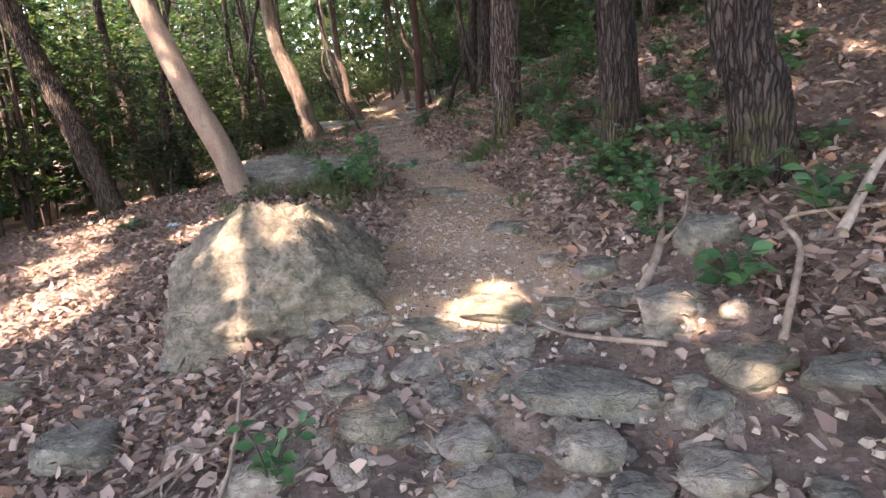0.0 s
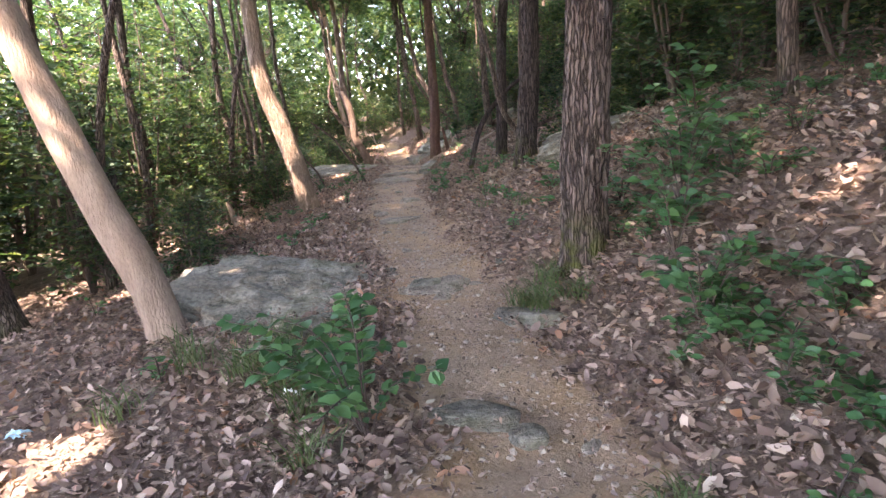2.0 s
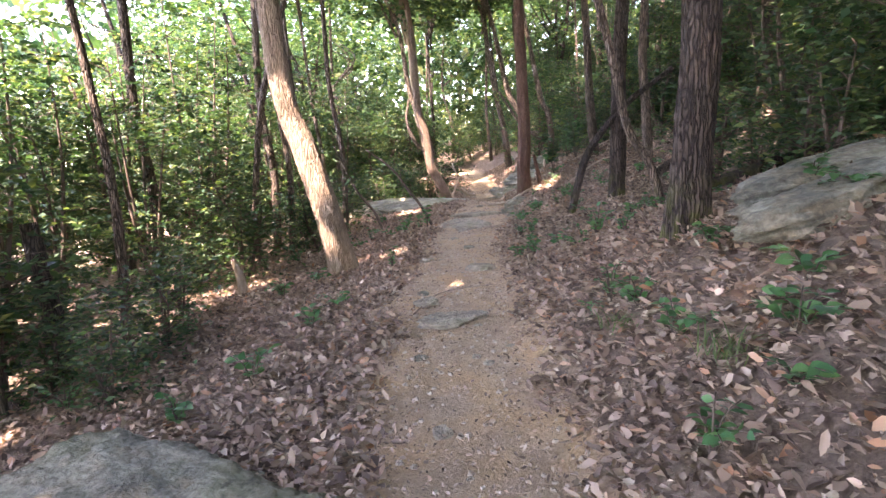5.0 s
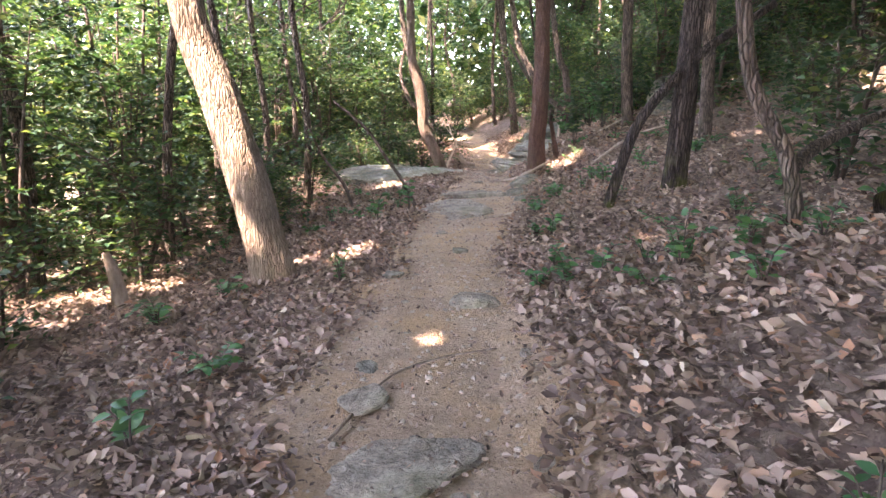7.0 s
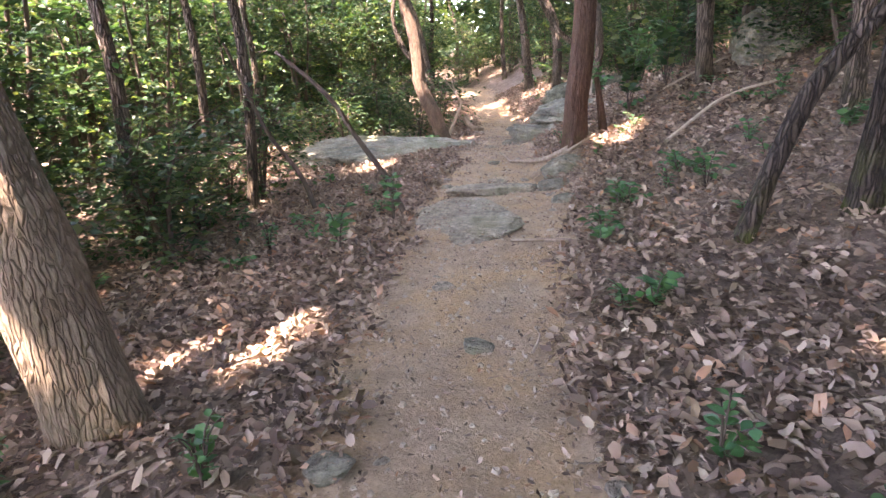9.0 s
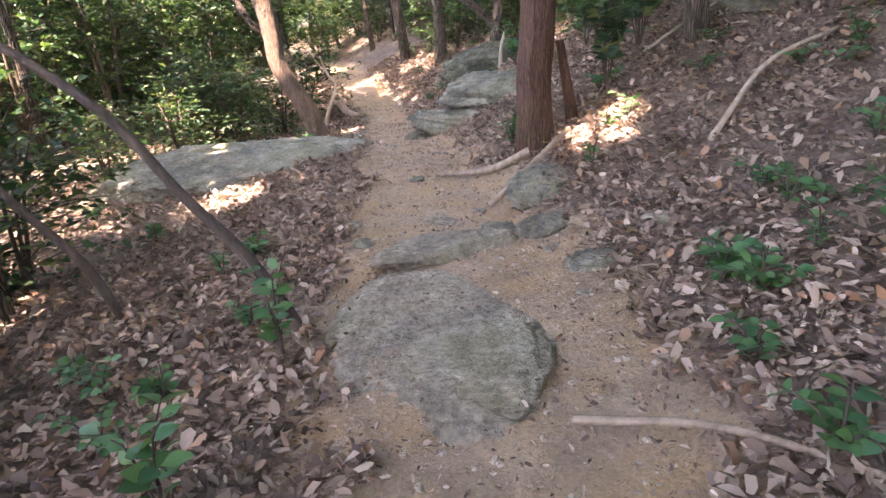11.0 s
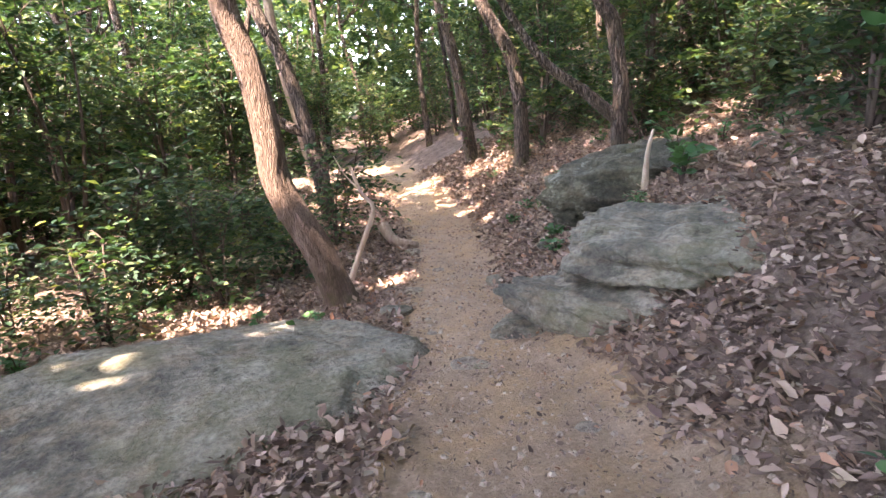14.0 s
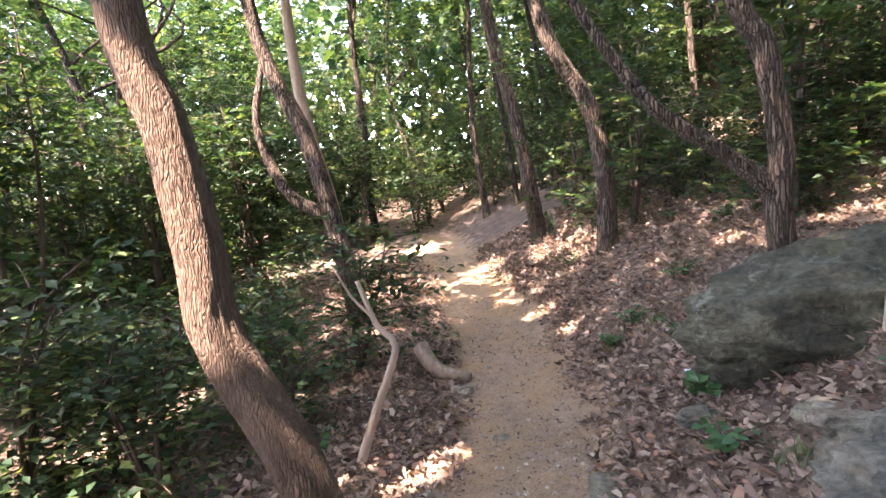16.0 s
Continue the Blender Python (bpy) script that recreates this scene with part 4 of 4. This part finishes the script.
stick("dead_sapling", "thin dark leaning sapling", [(-3.4, 16.5, 0.0), (-3.55, 16.5, 0.4), (-3.9, 16.55, 0.9), (-4.3, 16.6, 1.8)], 0.026, 0.015, DARK_TWIG, "sapling")
stick("dead_sapling", "curved dark sapling leaning across the bank", [(0.1, 14.35, 0.0), (0.22, 14.35, 0.45), (0.4, 14.35, 0.85), (0.85, 14.35, 1.25), (1.5, 14.4, 1.5)], 0.06, 0.035, DARK_BARK, "sapling")
stick("dead_sapling", "bare bleached crooked stick rising by the trail", [(-3.15, 23.0, 0.02), (-3.02, 23.0, 0.35), (-2.85, 23.0, 0.75), (-2.95, 23.0, 0.9), (-3.05, 23.0, 1.2)], 0.035, 0.014, BLEACHED, "sapling", twigs=[[(-2.97, 23.0, 0.95), (-3.1, 23.0, 1.1), (-3.2, 23.0, 1.3)]])
stick("fallen_log", "short rotten log at the trail edge", [(-3.0, 24.6, 0.3), (-2.85, 24.5, 0.12), (-2.55, 24.4, 0.04)], 0.08, 0.05, DEAD, "log")
stick("fallen_branch", "curved brown branch by the leaning tree", [(-3.9, 20.6, 0.02), (-3.6, 20.9, 0.08), (-3.2, 21.4, 0.1)], 0.03, 0.015, DEAD)
stick("fallen_branch", "small white dead twig", [(-4.1, 23.7, 0.0), (-4.15, 23.7, 0.15), (-4.2, 23.7, 0.3)], 0.02, 0.01, BLEACHED)
for i in range(60):
    g = random.Random(300 + i)
    y = g.uniform(0.8, 28)
    x = table(TRAIL, y)[0] + g.choice((-1, 1)) * g.uniform(0.3, 3.2)
    a = g.uniform(0, 6.28)
    k = g.uniform(0.12, 0.4)
    stick("twig", "thin dry twig among fallen leaves", [(x, y, 0.015), (x + math.cos(a) * k * 0.5 + 0.03, y + math.sin(a) * k * 0.5, 0.035), (x + math.cos(a) * k, y + math.sin(a) * k, 0.02)], g.uniform(0.005, 0.011), 0.003, (DEAD, DARK_TWIG, BLEACHED)[i % 3], "twig")


def plant(name, label, x, y, stems, high, spread, leaf, mat=None, seed=1, z=None, per=7, category="plant"):
    """A low plant or sapling: arching stems with paired leaves, each stem and its leaves under the plant."""
    g = np.random.default_rng(seed)
    ob = thing(name, label, category, "", (x, y, ground_z(x, y) if z is None else z))
    ps, al = [], []
    for s in range(stems):
        a = g.uniform(0, 6.28)
        e = Vector((math.cos(a) * spread * g.uniform(0.4, 1), math.sin(a) * spread * g.uniform(0.4, 1), high * g.uniform(0.5, 1)))
        m = Vector((e.x * 0.35, e.y * 0.35, e.z * 0.75))
        line = [Vector((0, 0, -0.02)), m, e]
        part("stem", mesh("stem", *tube(line, 0.006, 0.002, 5, 0.06), DARK_TWIG), ob)
        pts = smooth_line(line, 0.03)
        for k in range(per):
            i = int(len(pts) * (0.3 + 0.68 * k / per))
            d = (pts[min(i + 1, len(pts) - 1)] - pts[i - 1]).normalized()
            side = d.cross(Vector((0, 0, 1))).normalized()
            for q in (-1, 1):
                ps.append(tuple(pts[i]))
                al.append(tuple(side * q * 0.9 + d * 0.5 + Vector(g.normal(size=3)) * 0.15))
    k = len(ps)
    s = g.uniform(0.75, 1.2, k) * leaf
    v, f = rounded_leaves(np.array(ps), np.array(al), ups(g, k), s, s * 0.6)
    part("foliage", mesh("foliage", v, f, mat or BRIGHT), ob)
    return ob


def rounded_leaves(p, along, up, length, width):
    along = along / np.linalg.norm(along, axis=1, keepdims=True)
    side = np.cross(along, up)
    side /= np.linalg.norm(side, axis=1, keepdims=True) + 1e-9
    nrm = np.cross(side, along)
    verts, faces = [], []
    shape = [(0.12, 0.1), (0.35, 0.48), (0.6, 0.5), (0.85, 0.25)]
    for b, a, s, n, l, w in zip(p, along, side, nrm, length, width):
        o = len(verts)
        mid = [b + a * l * t - n * l * 0.18 * t * t for t in (0.12, 0.35, 0.6, 0.85)]
        verts.append(b)
        verts.append(b + a * l - n * l * 0.2)
        for q in (-1, 1):
            for c, (t, h) in zip(mid, shape):
                verts.append(c + s * q * h * w + n * h * w * 0.25)
        for c in mid:
            verts.append(c)
        m = o + 10
        for q in (0, 1):
            e = o + 2 + 4 * q
            ring = [(o, m, e)] + [(m + i, m + i + 1, e + i + 1, e + i) for i in range(3)] + [(m + 3, o + 1, e + 3)]
            faces += ring if q else [r[::-1] for r in ring]
    return [tuple(v) for v in verts], faces


plant("sapling", "young green sapling with broad oval leaves beside the trail", -0.66, 4.95, 11, 0.62, 0.6, 0.085, seed=1, per=10)
plant("sapling", "leafy green seedling among grass by the trail", -0.98, 5.3, 10, 0.5, 0.5, 0.085, seed=2, per=9)
plant("bush", "arching green bush with oval leaves on the bank", 1.05, 5.8, 7, 0.7, 0.5, 0.085, seed=21, per=9)
plant("bush", "green bush with oval leaves on the bank", 1.25, 6.25, 7, 0.75, 0.6, 0.09, seed=3, per=9)
plant("bush", "green leafy bush on the leafy bank", 1.75, 7.3, 8, 0.8, 0.6, 0.1, seed=4)
plant("plant", "low green plant with round leaves by a grey rock", 1.05, 2.15, 7, 0.22, 0.25, 0.09, seed=5, per=3)
plant("plant", "low green plant with round leaves", 1.5, 2.3, 6, 0.2, 0.3, 0.09, seed=6, per=3)
plant("bush", "green feathery shrub between dark trunks", 0.95, 5.2, 8, 0.55, 0.5, 0.08, seed=7)
plant("bush", "vine leaves hanging beside the reddish trunk", -0.1, 18.25, 9, 1.0, 0.45, 0.13, GREEN, seed=8, z=ground_z(-0.1, 18.25) + 0.1)
plant("bush", "leafy green bush over a dark rock", 0.4, 18.9, 10, 1.1, 0.8, 0.13, GREEN, seed=9)
plant("bush", "leafy green bush over a dark rock", 0.9, 20.2, 10, 1.3, 0.9, 0.13, GREEN, seed=10)
plant("bush", "green leafy bush on the mossy boulder", -0.2, 21.9, 7, 0.6, 0.4, 0.1, seed=11)
plant("bush", "broad-leaved green branch beside the layered boulder", 0.25, 20.0, 9, 1.1, 0.6, 0.13, seed=12)
plant("sapling", "small green seedling beside the trail", -2.55, 14.9, 4, 0.45, 0.22, 0.09, seed=13, per=4)
plant("sapling", "small green seedling beside the trail", -2.35, 15.75, 4, 0.5, 0.2, 0.08, seed=14, per=4)
plant("sapling", "small green shrub in the leaf litter", 0.25, 11.6, 6, 0.35, 0.28, 0.06, seed=15)
plant("sapling", "sunlit green seedling in the leaves", -0.55, 12.0, 4, 0.2, 0.15, 0.06, seed=16)
for i in range(190):
    g = random.Random(700 + i)
    y = g.uniform(1.5, 27)
    side = g.choice((-1, 1, 1))
    x = table(TRAIL, y)[0] + side * g.uniform(0.75, 3.4)
    if -3.4 < x < -0.2 and (2.2 < y < 4 or 6.3 < y < 8.3 or 18.7 < y < 21) or -1.8 < x < 0.6 and 19.7 < y < 21.8:
        continue
    plant("herb", "low green herb growing through fallen leaves", x, y, g.randint(3, 6), g.uniform(0.1, 0.28), g.uniform(0.1, 0.25), g.uniform(0.045, 0.08), seed=900 + i, per=4)


for i in range(75):
    g = random.Random(1700 + i)
    y = g.uniform(2.7, 7.5)
    x = 0.05 + g.uniform(0.65, 1.3) + 0.9 * g.random() ** 2
    plant("herb", "low green herb growing through fallen leaves", x, y, g.randint(4, 7), g.uniform(0.1, 0.24), g.uniform(0.12, 0.26), g.uniform(0.04, 0.065), seed=1900 + i, per=5)
for i in range(70):
    g = random.Random(2700 + i)
    y = g.uniform(7, 31)
    x = table(TRAIL, y)[0] + g.uniform(2.7, 6.5)
    if not shades_gap(x, y, 0.3, 1.2, 0.3):
        shrub(4 if i % 2 else 0, x, y, g.uniform(0.6, 1.1), g.uniform(0, 6.28), "low leafy green shrub on the wooded bank")


def grass_tuft(x, y, blades, high, seed):
    g = np.random.default_rng(seed)
    verts, faces = [], []
    for _ in range(blades):
        a, b = g.uniform(0, 6.28), g.uniform(0, 6.28)
        r = g.uniform(0, 0.14)
        o = len(verts)
        h = high * g.uniform(0.5, 1)
        c, s, u, v = math.cos(a), math.sin(a), math.cos(b) * r, math.sin(b) * r
        for t, w in ((0, 0.004), (0.5, 0.0035), (0.85, 0.002)):
            for q in (-1, 1):
                verts.append((u + c * h * 0.8 * t * t - s * w * q, v + s * h * 0.8 * t * t + c * w * q, h * (t - 0.3 * t * t)))
        verts.append((u + c * h * 0.95, v + s * h * 0.95, h * 0.62))
        faces += [(o, o + 1, o + 3, o + 2), (o + 2, o + 3, o + 5, o + 4), (o + 4, o + 5, o + 6)]
    ob = new("grass_tuft", mesh("grass_tuft", verts, faces, GRASS))
    ob.location = (x, y, ground_z(x, y))
    tagged(ob, "tuft of fine arching green grass", "grass", "grass tufts", "stuff")


for i, (x, y, k, h) in enumerate([(0.35, 6.2, 130, 0.28), (0.45, 6.45, 110, 0.25), (0.25, 6.35, 90, 0.22), (0.55, 6.05, 80, 0.2), (-1.05, 5.2, 60, 0.3), (-0.9, 4.8, 60, 0.22), (-1.5, 5.7, 80, 0.32), (-1.2, 5.5, 80, 0.35), (-1.9, 5.9, 70, 0.35), (-2.1, 5.4, 40, 0.3), (0.55, 4.3, 60, 0.15), (0.5, 8.2, 60, 0.2), (-1.35, 6.0, 70, 0.3), (0.15, 8.9, 50, 0.15), (-0.95, 21.9, 40, 0.15), (-0.95, 24.3, 50, 0.15)]):
    grass_tuft(x, y, k, h, 40 + i)


def scrap(name, label, x, y, size, colour, seed):
    m, n, l, b = material("litter_" + name, 0.5)
    l.new(ramp(n, l, noise_node(n, l, 30, 3), (0.3, tuple(c * 0.7 for c in colour)), (0.7, colour)), b.inputs["Base Color"])
    g = np.random.default_rng(seed)
    k = 7
    verts = [(size * (i / (k - 1) - 0.5), size * 0.6 * (j / (k - 1) - 0.5), 0.012 + g.uniform(0, size * 0.3)) for j in range(k) for i in range(k)]
    faces = [(j * k + i, j * k + i + 1, j * k + k + i + 1, j * k + k + i) for j in range(k - 1) for i in range(k - 1)]
    ob = new(name, mesh(name, verts, faces, m, False))
    ob.location = (x, y, ground_z(x, y))
    tagged(ob, label, "litter")


scrap("paper_scrap", "crumpled white paper scrap on the leaves", -1.12, 5.38, 0.13, (0.75, 0.75, 0.75), 1)
scrap("plastic_wrapper", "crumpled pale blue plastic wrapper on leaves", -2.65, 5.35, 0.12, (0.35, 0.6, 0.68), 2)
scrap("paper_scrap", "small white paper scrap on the leaves", -1.0, 23.3, 0.08, (0.7, 0.72, 0.75), 3)
